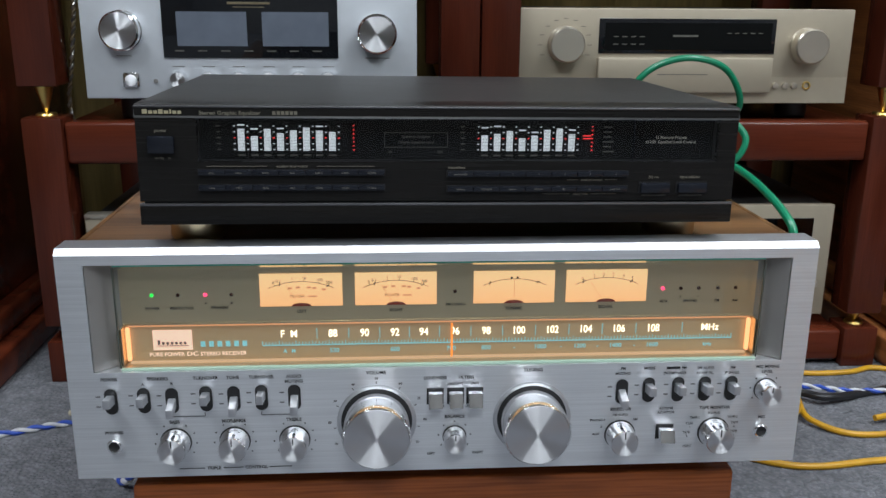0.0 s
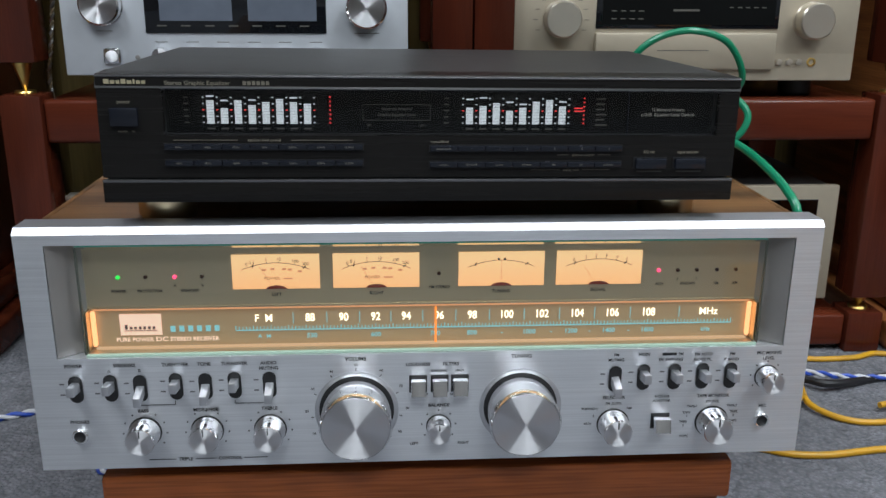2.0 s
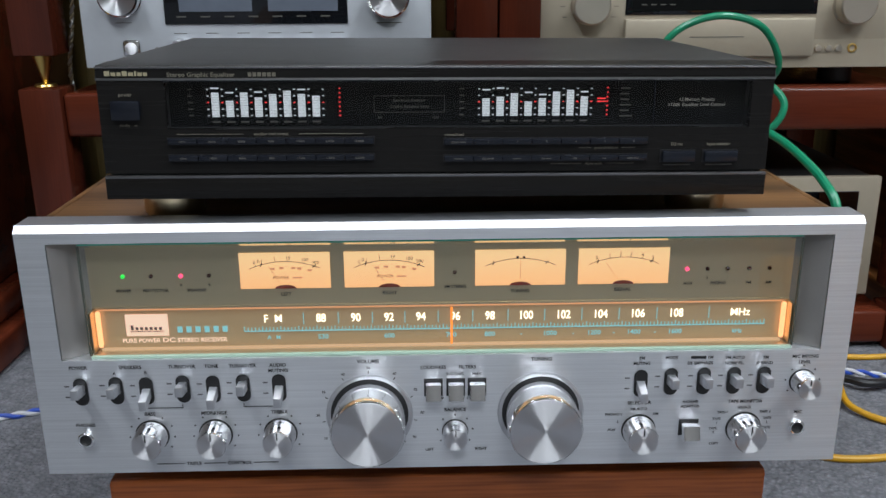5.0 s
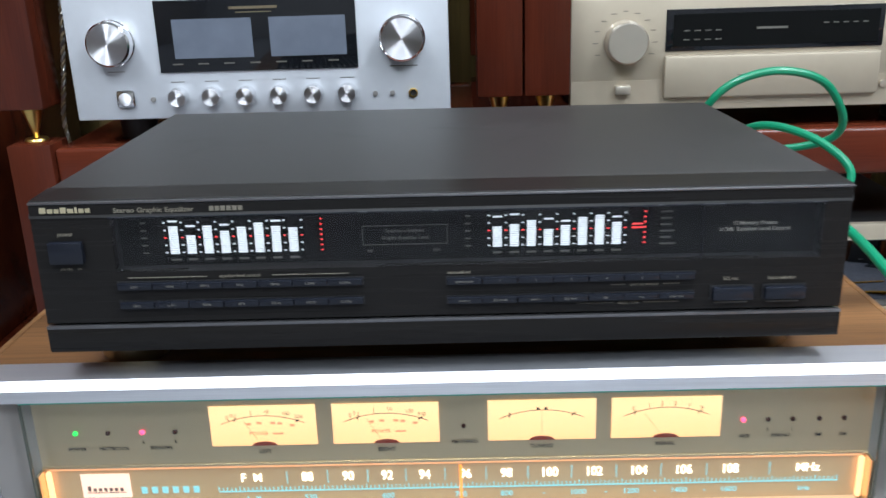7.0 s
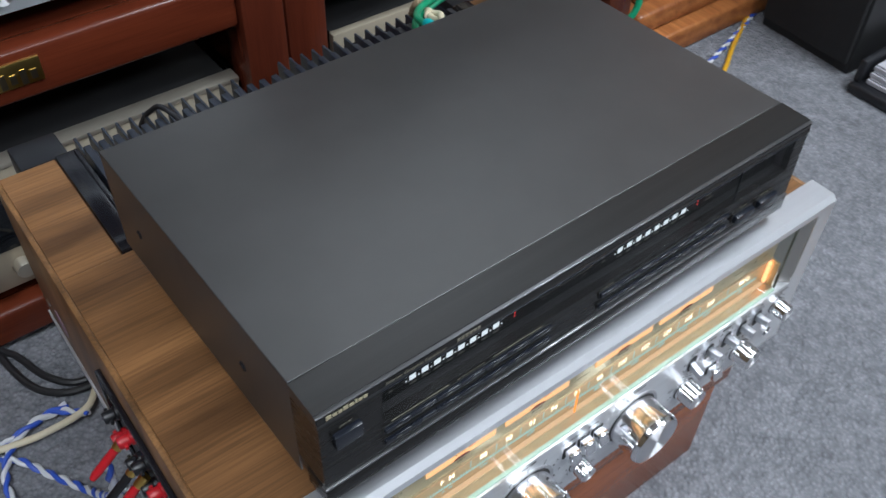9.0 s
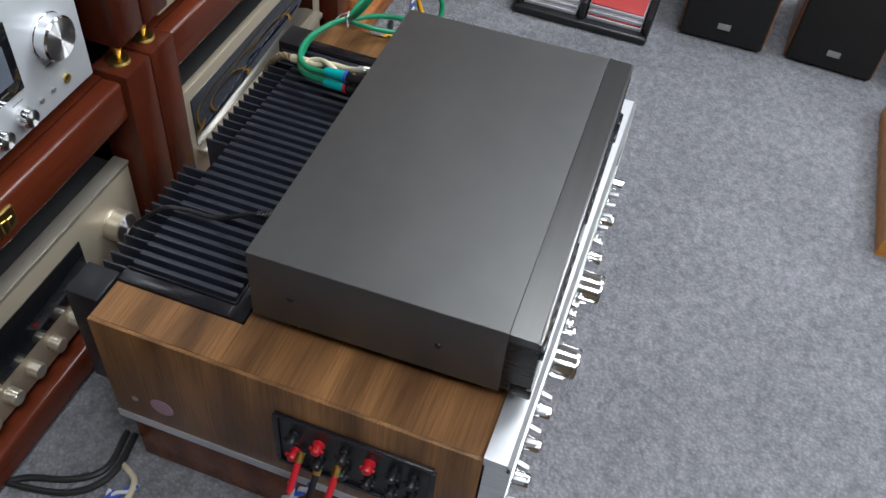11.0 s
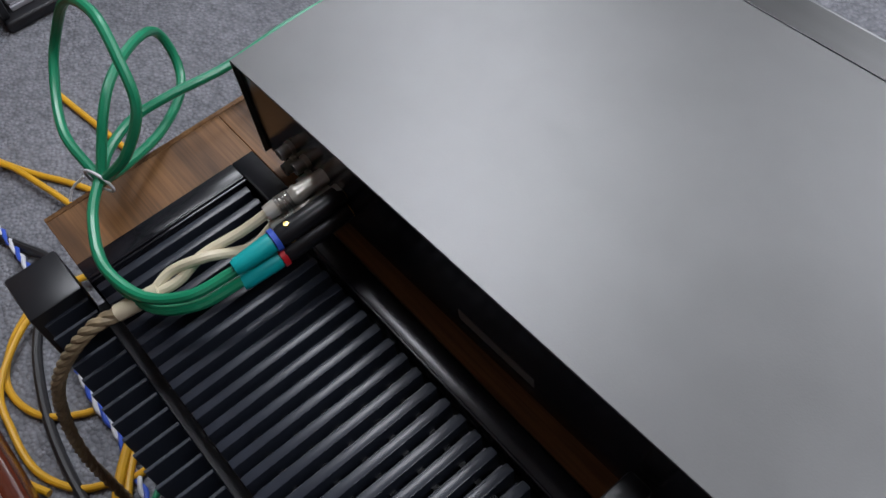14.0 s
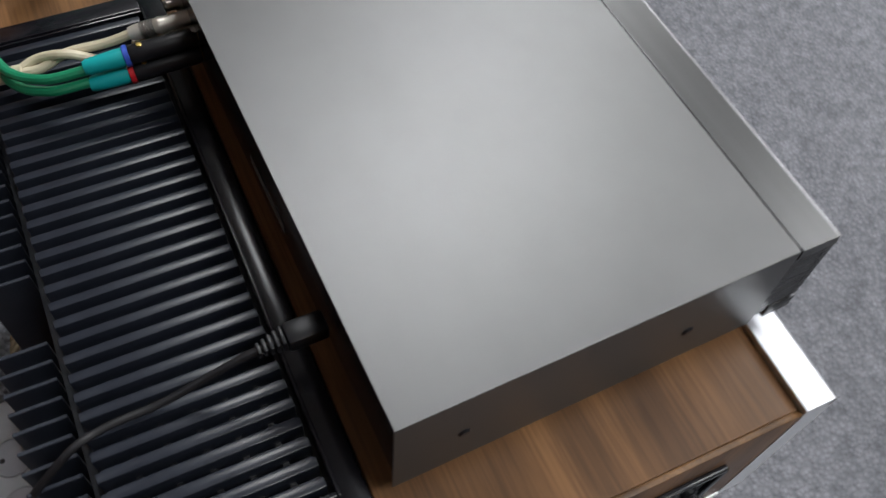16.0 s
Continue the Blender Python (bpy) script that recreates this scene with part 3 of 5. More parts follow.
def receiver():
    r = thing("stereo_receiver", None, "vintage silver stereo receiver in walnut case with lit amber dial", "receiver")
    # faceplate: four bars round the dial opening
    face = part("faceplate", join(box(-0.279, 0.279, 0.0, 0.024, 0.0, 0.0865), box(-0.279, -0.2595, 0.0, 0.024, 0.0865, 0.169),
                                  box(0.2595, 0.279, 0.0, 0.024, 0.0865, 0.169)), ALU, r, "brushed aluminium faceplate", smooth=False)
    top = box(-0.279, 0.279, 0.0, 0.026, 0.169, 0.1805)
    for v in top.verts:
        if v.co.z > 0.18 and v.co.y < 0.01:
            v.co.y, v.co.z = 0.004, 0.1805
    part("top_bar", join(top, box(-0.279, 0.279, 0.0, 0.004, 0.169, 0.1765)), ALU, face, smooth=False)
    part("top_chamfer", chamfer_strip(), ALU_EDGE, face, smooth=False)
    # end caps sloping into the opening
    for s in (-1, 1):
        b = bmesh.new()
        q = [(s * 0.2592, 0.0008), (s * 0.2400, 0.0150), (s * 0.2400, 0.0220), (s * 0.2592, 0.0220)]
        lo = [b.verts.new((x, y, 0.0868)) for x, y in q]
        hi = [b.verts.new((x, y, 0.1687)) for x, y in q]
        for k in range(4):
            b.faces.new((lo[k], lo[(k + 1) % 4], hi[(k + 1) % 4], hi[k]))
        b.faces.new(lo)
        b.faces.new(hi)
        bmesh.ops.recalc_face_normals(b, faces=b.faces)
        part("dial_end_cap", b, GREY_METAL, face, "grey metal end cap", smooth=False)
    # dial
    d = part("dial_panel", box(-0.2405, 0.2405, 0.0150, 0.0200, 0.1185, 0.169), OLIVE, r, "olive gold meter panel", smooth=False)
    sc = part("dial_scale", box(-0.2405, 0.2405, 0.0165, 0.0200, 0.0865, 0.1185), SCALE, r, "glowing gold tuning scale", smooth=False)
    part("dial_ledge", box(-0.2400, 0.2400, 0.0138, 0.0165, 0.1180, 0.1196, 0.0004), OLIVE, d)
    rf = bmesh.new()
    q = [(0.0012, 0.1689), (0.0030, 0.16788), (0.0048, 0.16672), (0.0066, 0.16540), (0.0082, 0.16405), (0.0149, 0.1640), (0.0149, 0.1689)]
    e0, e1 = ([rf.verts.new((x, y, z)) for y, z in q] for x in (-0.2400, 0.2400))
    for k in range(7):
        rf.faces.new((e0[k], e0[(k + 1) % 7], e1[(k + 1) % 7], e1[k]))
    rf.faces.new(e0)
    rf.faces.new(e1)
    bmesh.ops.recalc_face_normals(rf, faces=rf.faces)
    part("dial_reveal", rf, material("bright_reveal", (0.80, 0.76, 0.66), 0.06, 1.0, vary=0.02, rough_vary=0.02), d, "bright rounded reveal")
    part("dial_sill", box(-0.2400, 0.2400, 0.0030, 0.0165, 0.0865, 0.0880), OLIVE, sc, smooth=False)
    for s in (-1, 1):
        part("dial_lamp", lathe([(0.0012, -0.013), (0.0017, -0.012), (0.0017, 0.012), (0.0012, 0.013)], 16, Matrix.Translation((s * 0.2365, 0.0135, 0.1035))), LAMP_WARM, sc)
        part("lamp_reflector", box(s * 0.2395 - 0.0008, s * 0.2395 + 0.0008, 0.006, 0.0165, 0.089, 0.118), FOOT_GOLD, sc, smooth=False)
    part("lamp_strip", box(-0.236, 0.236, 0.0142, 0.0163, 0.1168, 0.1178), glow("warm_edge_light", (1.0, 0.42, 0.18), 0.9), sc, smooth=False)
    part("lamp_strip", box(-0.236, 0.236, 0.0125, 0.0160, 0.0880, 0.0890), glow("warm_sill_light", (1.0, 0.60, 0.32), 0.8), sc, smooth=False)
    pane = part("dial_glass", box(-0.2398, 0.2398, 0.0022, 0.0030, 0.0885, 0.1672), GLASS, r, "clear dial glass", smooth=False)
    pane.visible_shadow = False
    # Edge strips glow by themselves, imitating light gathered in the pane.
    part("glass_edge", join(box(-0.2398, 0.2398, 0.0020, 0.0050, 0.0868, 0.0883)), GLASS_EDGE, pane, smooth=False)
    part("glass_top_edge", box(-0.2398, 0.2398, 0.0018, 0.0042, 0.1673, 0.1677), GLASS_TEAL, pane, "teal glass edge with its glow painted in", smooth=False)
    for s in (-1, 1):
        part("glass_side", box(s * 0.24045 - 0.00055, s * 0.24045 + 0.00055, 0.0030, 0.0050, 0.0885, 0.1660), GLASS_SIDE, pane, smooth=False)
    # lamps and their names
    leds = [(-0.217, LED_GREEN), (-0.198, LED_OFF), (-0.178, LED_RED), (-0.159, LED_OFF), (0.0075, LED_OFF), (0.167, LED_RED),
            (0.181, LED_OFF), (0.195, LED_OFF), (0.210, LED_OFF), (0.224, LED_OFF)]
    for x, m in leds:
        part("indicator_lamp", lathe([(0.0, 0.0020), (0.0009, 0.0017), (0.0014, 0.0008), (0.0014, 0)], 20, front(x, 0.0150, 0.1412)), m, d)
    for w, x in (("POWER", -0.217), ("PROTECTOR", -0.1955), ("SPEAKERS", -0.168), ("FM STEREO", 0.008), ("AUX", 0.168), ("PHONO", 0.189), ("FM", 0.210), ("AM", 0.224)):
        text(d, w, x, 0.131, 0.0021, INK, 0.0142)
    for w, x in (("A", -0.178), ("B", -0.159), ("2", 0.181), ("1", 0.195)):
        text(d, w, x, 0.1348, 0.0018, INK, 0.0142)
    pw = [("0", -0.335, 0), ("0.1", -0.27, 1), ("1", -0.105, 0), ("10", 0.04, 0), ("100", 0.225, 0), ("300", 0.345, 1)]
    meter(d, -0.138, -0.077, "LEFT", pw, "POWER", -0.62)
    meter(d, -0.0675, -0.0065, "RIGHT", pw, "POWER", -0.62)
    meter(d, 0.0215, 0.083, "TUNING", [("", -0.32, 1), ("", 0.31, 1)], "", 0.0)
    meter(d, 0.092, 0.154, "SIGNAL", [("0", -0.31, 1), ("1", -0.165, 0), ("2", -0.045, 0), ("3", 0.075, 0), ("4", 0.205, 0), ("5", 0.325, 1)], "", -0.7)
    # tuning scale
    Y = 0.0158
    for w, x in (("88", -0.085), ("90", -0.061), ("92", -0.038), ("94", -0.016), ("96", 0.008), ("98", 0.032), ("100", 0.057), ("102", 0.083), ("104", 0.109), ("106", 0.135), ("108", 0.162)):
        text(sc, w, x, 0.1085, 0.0060, NUM_WARM, Y, wide=0.80, name="scale_number", bold=0.012)
    text(sc, "F  M", -0.118, 0.1085, 0.0056, NUM_WARM, Y, wide=0.9, bold=0.006)
    text(sc, "MHz", 0.207, 0.1085, 0.0054, NUM_WARM, Y, wide=0.95, bold=0.006)
    text(sc, "A   M", -0.118, 0.0948, 0.0028, NUM_BLUE, Y)
    text(sc, "kHz", 0.206, 0.0945, 0.0030, NUM_BLUE, Y)
    for w, x in (("530", -0.084), ("600", -0.038), ("700", 0.005), ("800", 0.032), ("-", 0.054), ("1000", 0.074), ("-", 0.0905), ("1200", 0.105), ("-", 0.119), ("1400", 0.133), ("-", 0.148), ("1600", 0.162)):
        text(sc, w, x, 0.0948, 0.0034, NUM_BLUE, Y, name="scale_number")
    teeth = bmesh.new()
    box(-0.138, 0.225, Y - 0.0002, Y, 0.0993, 0.1001, bm=teeth)
    for k in range(146):
        x = -0.138 + 0.0025 * k
        box(x - 0.0003, x + 0.0003, Y - 0.0002, Y, 0.1001, 0.1024 if k % 5 else 0.1032, bm=teeth)
    part("scale_teeth", teeth, NUM_BLUE, sc, smooth=False)
    for x in (-0.097, -0.073, -0.0495, -0.027, -0.004, 0.020, 0.0445, 0.070, 0.096, 0.122, 0.1485, 0.185):
        bar(sc, x - 0.00025, x + 0.00025, 0.1045, 0.1130, NUM_BLUE, Y, "scale_divider", 0.0002)
    part("tuning_needle", tube([(0.0052, 0.0128, 0.0895), (0.0052, 0.0128, 0.1165)], 0.0008, 8, 1), NEEDLE, sc)
    part("badge", box(-0.219, -0.190, Y - 0.0004, Y, 0.0975, 0.1135), PLATE_PINK, sc, "pale pink maker's badge", smooth=False)
    bar(sc, -0.216, -0.193, 0.1010, 0.1013, BADGE_INK, Y - 0.0006)
    for k in range(7):
        bar(sc, -0.2155 + 0.0032 * k, -0.2137 + 0.0032 * k, 0.1022, 0.1042 if k else 0.1056, BADGE_INK, Y - 0.0006)
    for k in range(6):
        bar(sc, -0.184 + 0.0062 * k, -0.1806 + 0.0062 * k, 0.0997, 0.1040, NUM_BLUE, Y)
    text(sc, "PURE POWER", -0.2225, 0.0938, 0.0030, NUM_PINK, Y, "LEFT")
    text(sc, "DC", -0.1905, 0.0940, 0.0033, NUM_PINK, Y, wide=1.3)
    text(sc, "STEREO RECEIVER", -0.1848, 0.0938, 0.0030, NUM_PINK, Y, "LEFT")
    # lower face: lettering
    for w, x, z, h in (("POWER", -0.249, 0.0812, 0.0022), ("SPEAKERS", -0.214, 0.0812, 0.0022), ("A", -0.225, 0.0768, 0.0020), ("B", -0.204, 0.0772, 0.0020),
                       ("TURNOVER", -0.179, 0.0812, 0.0022), ("TONE", -0.159, 0.0812, 0.0022), ("TURNOVER", -0.138, 0.0812, 0.0022),
                       ("AUDIO", -0.114, 0.0812, 0.0022), ("MUTING", -0.114, 0.0772, 0.0022), ("PHONES", -0.249, 0.038, 0.0022), ("BASS", -0.204, 0.0458, 0.0022),
                       ("MIDRANGE", -0.160, 0.0458, 0.0022), ("TREBLE", -0.115, 0.0458, 0.0022), ("TRIPLE", -0.177, 0.0065, 0.0022), ("CONTROL", -0.145, 0.0065, 0.0022),
                       ("VOLUME", -0.0525, 0.0828, 0.0024), ("TUNING", 0.0665, 0.0826, 0.0024), ("LOUDNESS", -0.008, 0.0776, 0.0022), ("FILTERS", 0.0155, 0.0776, 0.0022),
                       ("SUBSONIC", 0.007, 0.0725, 0.0016), ("HIGH", 0.022, 0.0725, 0.0016), ("OFF", -0.003, 0.0540, 0.0015), ("ON", 0.017, 0.0540, 0.0015),
                       ("BALANCE", 0.007, 0.0452, 0.0022), ("LEFT", -0.011, 0.0142, 0.0018), ("RIGHT", 0.0252, 0.0142, 0.0018),
                       ("FM", 0.136, 0.0820, 0.0019), ("MUTING", 0.136, 0.0780, 0.0019), ("MODE", 0.1565, 0.0820, 0.0019), ("FM", 0.1835, 0.0818, 0.0019),
                       ("DE EMPHASIS", 0.1765, 0.0776, 0.0019), ("FM AUTO", 0.2005, 0.0814, 0.0019), ("NOISE FIL.", 0.2005, 0.0772, 0.0019), ("FM", 0.222, 0.0812, 0.0019),
                       ("IF BAND", 0.2215, 0.0770, 0.0019), ("MIC MIXING", 0.2495, 0.0815, 0.0021), ("LEVEL", 0.2495, 0.0772, 0.0021), ("SELECTOR", 0.136, 0.0480, 0.0022),
                       ("FM AUTO", 0.136, 0.0432, 0.0017), ("AM", 0.148, 0.0392, 0.0017), ("PHONO-1", 0.1185, 0.0392, 0.0017), ("2", 0.1215, 0.0335, 0.0017), ("AUX", 0.1175, 0.0272, 0.0017),
                       ("4-CH.NR", 0.172, 0.0482, 0.0018), ("ADAPTOR", 0.172, 0.0446, 0.0018), ("TAPE MONITOR", 0.2105, 0.0478, 0.0021), ("SOURCE", 0.2105, 0.0432, 0.0016),
                       ("TAPE-1", 0.1955, 0.0395, 0.0016), ("TAPE", 0.1915, 0.0345, 0.0016), ("1", 0.192, 0.0315, 0.0016), ("TAPE", 0.1895, 0.0270, 0.0016), ("2", 0.190, 0.0240, 0.0016),
                       ("TAPE-2", 0.2255, 0.0395, 0.0016), ("TAPE", 0.2275, 0.0345, 0.0016), ("2", 0.2275, 0.0315, 0.0016), ("TAPE", 0.2275, 0.0270, 0.0016), ("1", 0.2275, 0.0240, 0.0016),
                       ("COPY", 0.191, 0.0150, 0.0016), ("MIC", 0.249, 0.0388, 0.0021)):
        text(face, w, x, z, h * 1.12, INK)
    for w, x, z in (("50", -0.0525, 0.0780), ("40", -0.070, 0.0735), ("60", -0.0345, 0.0735), ("70", -0.0205, 0.0612), ("80", -0.0158, 0.0435), ("90", -0.0215, 0.0245),
                    ("30", -0.0838, 0.0602), ("20", -0.0883, 0.0425), ("10", -0.0838, 0.0245)):
        text(face, w, x, z, 0.0018, INK, name="scale_number")
    for x0, x1, z in ((-0.203, -0.184, 0.0065), (-0.170, -0.155, 0.0065), (-0.135, -0.118, 0.0065), (-0.0130, -0.0065, 0.0540), (0.0205, 0.027, 0.0540), (-0.205, -0.181, 0.0502), (-0.139, -0.115, 0.0502)):
        bar(face, x0, x1, z - 0.0002, z + 0.0002, INK, 0.0)
    bar(face, 0.1700, 0.1805, 0.0808, 0.0828, INK, 0.0)
    for x in (-0.181, -0.139):
        bar(face, x - 0.0002, x + 0.0002, 0.0502, 0.053, INK, 0.0)
    for x, z, s in ((-0.249, 0.0635, 1), (-0.225, 0.0640, 1), (-0.2045, 0.0635, -1), (-0.1795, 0.0645, 1), (-0.159, 0.0640, -1), (-0.1385, 0.0645, 1), (-0.114, 0.0642, -1),
                    (0.136, 0.0630, -1), (0.157, 0.0640, 1), (0.180, 0.0640, 1), (0.201, 0.0640, 1), (0.222, 0.0640, 1)):
        lever(face, x, z, s > 0)
        for dx, dz in ((-0.0095, 0.004), (-0.0095, -0.004)):
            bar(face, x + dx - 0.0016, x + dx + 0.0018, z + dz - 0.0005, z + dz + 0.0004, INK_GREY, 0.0, t=0.0002)
    for x in (-0.008, 0.0075, 0.0222):
        push_button(face, x, 0.0622)
    push_button(face, 0.172, 0.0280, 0.0115, 0.010)
    knob_big(face, -0.0525, 0.0425, "volume_knob")
    knob_big(face, 0.0668, 0.0425, "tuning_knob")
    for x in (-0.204, -0.160, -0.115):
        knob_small(face, x, 0.0292, 0.0108, "tone_knob")
        dial_marks(face, x, 0.0292, 0.0155, 9)
    knob_small(face, 0.007, 0.0285, 0.0085, "balance_knob", 0.014)
    dial_marks(face, 0.007, 0.0285, 0.0125, 7)
    knob_small(face, 0.2495, 0.0625, 0.0085, "mic_level_knob", 0.014)
    dial_marks(face, 0.2495, 0.0625, 0.0120, 7)
    knob_small(face, 0.1365, 0.0268, 0.0112, "selector_knob")
    knob_small(face, 0.2112, 0.0268, 0.0116, "tape_monitor_knob")
    for k in range(9):
        a = -2.3 + 4.6 * k / 8
        part("scale_tick", tube([(-0.0525 + q * math.sin(a), -0.0003, 0.0425 + q * math.cos(a)) for q in (0.0312, 0.0332)], 0.0003, 5, 1), INK, face)
    for x in (-0.2495, 0.2490):
        jack(face, x, 0.0272)
    # walnut case, open at the back for the black grille
    c = part("case", join(box(-0.2745, 0.2745, 0.0262, 0.2915, 0.012, 0.1740, 0.0008), box(-0.2745, -0.2264, 0.2916, 0.4330, 0.012, 0.1740, 0.0008),
                          box(0.2264, 0.2745, 0.2916, 0.4330, 0.012, 0.1740, 0.0008)), WALNUT_X, r, "walnut veneer case", smooth=False)
    for s in (-1, 1):
        part("side_panel", box(s * 0.27675 - 0.00225, s * 0.27675 + 0.00225, 0.0262, 0.4330, 0.012, 0.1740, 0.0008), WALNUT_Z, c, "walnut veneer side")
    part("bottom_rail", box(-0.2805, 0.2805, 0.0262, 0.4330, 0.0, 0.0118), RAIL_ALU, c, "silver metal bottom rail", smooth=False)
    part("rear_chassis", box(-0.2262, 0.2262, 0.2918, 0.4330, 0.004, 0.1540), BLACK_PL, c, smooth=False)
    # black grille frame with slats running front to back
    g = part("grille_frame", join(box(-0.2260, 0.2260, 0.2925, 0.3100, 0.1560, 0.1768, 0.0009, 2), box(-0.2260, -0.2060, 0.3100, 0.4330, 0.1560, 0.1768, 0.0009, 2),
                                  box(0.2060, 0.2260, 0.3100, 0.4330, 0.1560, 0.1768, 0.0009, 2)), GLOSS_PL, r, "black plastic rear grille")
    first = ledge = None
    for k in range(31):
        x = -0.19875 + 0.01325 * k
        if first is None:
            first = part("grille_slat", box(-0.0031, 0.0031, 0.3135, 0.4310, 0.1545, 0.1770, 0.0006, 2), FIN, g)
            first.location = (x, 0, 0)
            ledge = part("slat_step", box(0.0032, 0.0058, 0.3150, 0.4285, 0.1545, 0.1722, 0.0006, 1), FIN, g)
            ledge.location = (x, 0, 0)
        else:
            again(first, Matrix.Translation((x, 0, 0)), g)
            again(ledge, Matrix.Translation((x, 0, 0)), g)
    for y in (0.330, 0.350, 0.370, 0.390, 0.410):
        part("cross_rib", box(-0.2055, 0.2055, y - 0.002, y + 0.002, 0.1550, 0.1640), BLACK_PL, g, smooth=False)
    part("grille_rim", join(box(-0.2100, 0.2100, 0.3080, 0.3102, 0.1765, 0.1786, 0.0008), box(-0.2100, -0.2078, 0.3102, 0.4310, 0.1765, 0.1786, 0.0008),
                            box(0.2078, 0.2100, 0.3102, 0.4310, 0.1765, 0.1786, 0.0008)), GLOSS_PL, g)
    # rear heat sink: upright fins behind the grille
    h = part("heat_sink", box(-0.2180, 0.2180, 0.4332, 0.4400, 0.020, 0.1380), FIN, r, "black finned rear heat sink", smooth=False)
    first = None
    for k in range(33):
        x = -0.2120 + 0.01325 * k
        if k in (14, 15, 16):
            continue
        if first is None:
            first = part("fin", box(-0.0013, 0.0013, 0.4400, 0.4720, 0.022, 0.1590, 0.0004, 1), FIN, h)
            first.location = (x, 0, 0)
        else:
            again(first, Matrix.Translation((x, 0, 0)), h)
    for s in (-1, 1):
        part("corner_bracket", box(s * 0.2340 - 0.021, s * 0.2340 + 0.021, 0.4390, 0.4770, 0.020, 0.1700, 0.002), BLACK_PL, r)
    # speaker terminals in the side
    t = part("terminal_bay", box(-0.2800, -0.279, 0.070, 0.232, 0.044, 0.127), BLACK_PL, r, "black speaker terminal bay", smooth=False)
    for q in ((0.068, 0.234, 0.127, 0.132), (0.068, 0.234, 0.039, 0.044), (0.066, 0.072, 0.044, 0.127), (0.230, 0.236, 0.044, 0.127)):
        part("bay_edge", box(-0.2835, -0.279, *q, 0.001), GLOSS_PL, t)
    for y in (0.214, 0.187, 0.160, 0.133, 0.108, 0.088):
        for z, m in ((0.100, RED_PL if y in (0.187, 0.133) else BLACK_PL), (0.070, RED_PL if y == 0.214 else BLACK_PL)):
            post = part("binding_post", lathe([(0.0062, 0.0), (0.0062, 0.003), (0.0048, 0.004), (0.0052, 0.011), (0.0044, 0.0125), (0, 0.0125)], 18,
                                              Matrix.Translation((-0.2801, y, z)) @ Matrix.Rotation(radians(-90), 4, "Y")), m, t)
            part("post_wing", box(-0.2895, -0.2865, y - 0.0078, y + 0.0078, z - 0.0016, z + 0.0016, 0.0006), m, post)
    part("sticker", lathe([(0, 0.0004), (0.0135, 0.0004), (0.0135, 0)], 32, Matrix.Translation((-0.2791, 0.372, 0.050)) @ Matrix.Rotation(radians(-90), 4, "Y")), PURPLE, c, "round mauve sticker", smooth=False)
    part("case_screw", lathe([(0, 0.0012), (0.003, 0.001), (0.004, 0)], 16, Matrix.Translation((-0.2791, 0.405, 0.048)) @ Matrix.Rotation(radians(-90), 4, "Y")), STEEL, c)
    for x in (-0.20, 0.20):
        for y in (0.08, 0.37):
            part("foot", lathe([(0.016, -0.0118), (0.018, -0.010), (0.018, 0.0), (0, 0.0)], 28, Matrix.Translation((x, y, 0.0))), BLACK_RUB, r)
    return r


def chamfer_strip():
    b = bmesh.new()
    q = [(-0.0002, 0.1763), (0.0042, 0.1808), (0.0262, 0.1808), (0.0262, 0.1803), (0.004, 0.1803), (0.0, 0.1760)]
    ends = [[b.verts.new((x, y, z)) for y, z in q] for x in (-0.2791, 0.2791)]
    for k in range(6):
        b.faces.new((ends[0][k], ends[0][(k + 1) % 6], ends[1][(k + 1) % 6], ends[1][k]))
    b.faces.new(ends[0])
    b.faces.new(ends[1])
    bmesh.ops.recalc_face_normals(b, faces=b.faces)
    return b


def dial_marks(parent, x, z, r, n):
    for k in range(n):
        a = -2.2 + 4.4 * k / (n - 1)
        part("dial_mark", lathe([(0, 0.0003), (0.0006, 0.0003), (0.0006, 0)], 8, front(x + r * math.sin(a), 0, z + r * math.cos(a))), INK, parent, smooth=False)


# ---- the equaliser on top ----
EQ = (Matrix.Translation((-0.0034, 0.0068, 0.0014)) @ Matrix.Rotation(radians(1.05), 4, "Z") @ Matrix.Rotation(radians(0.48), 4, "Y")
      @ Matrix.Rotation(radians(-0.70), 4, "X"))


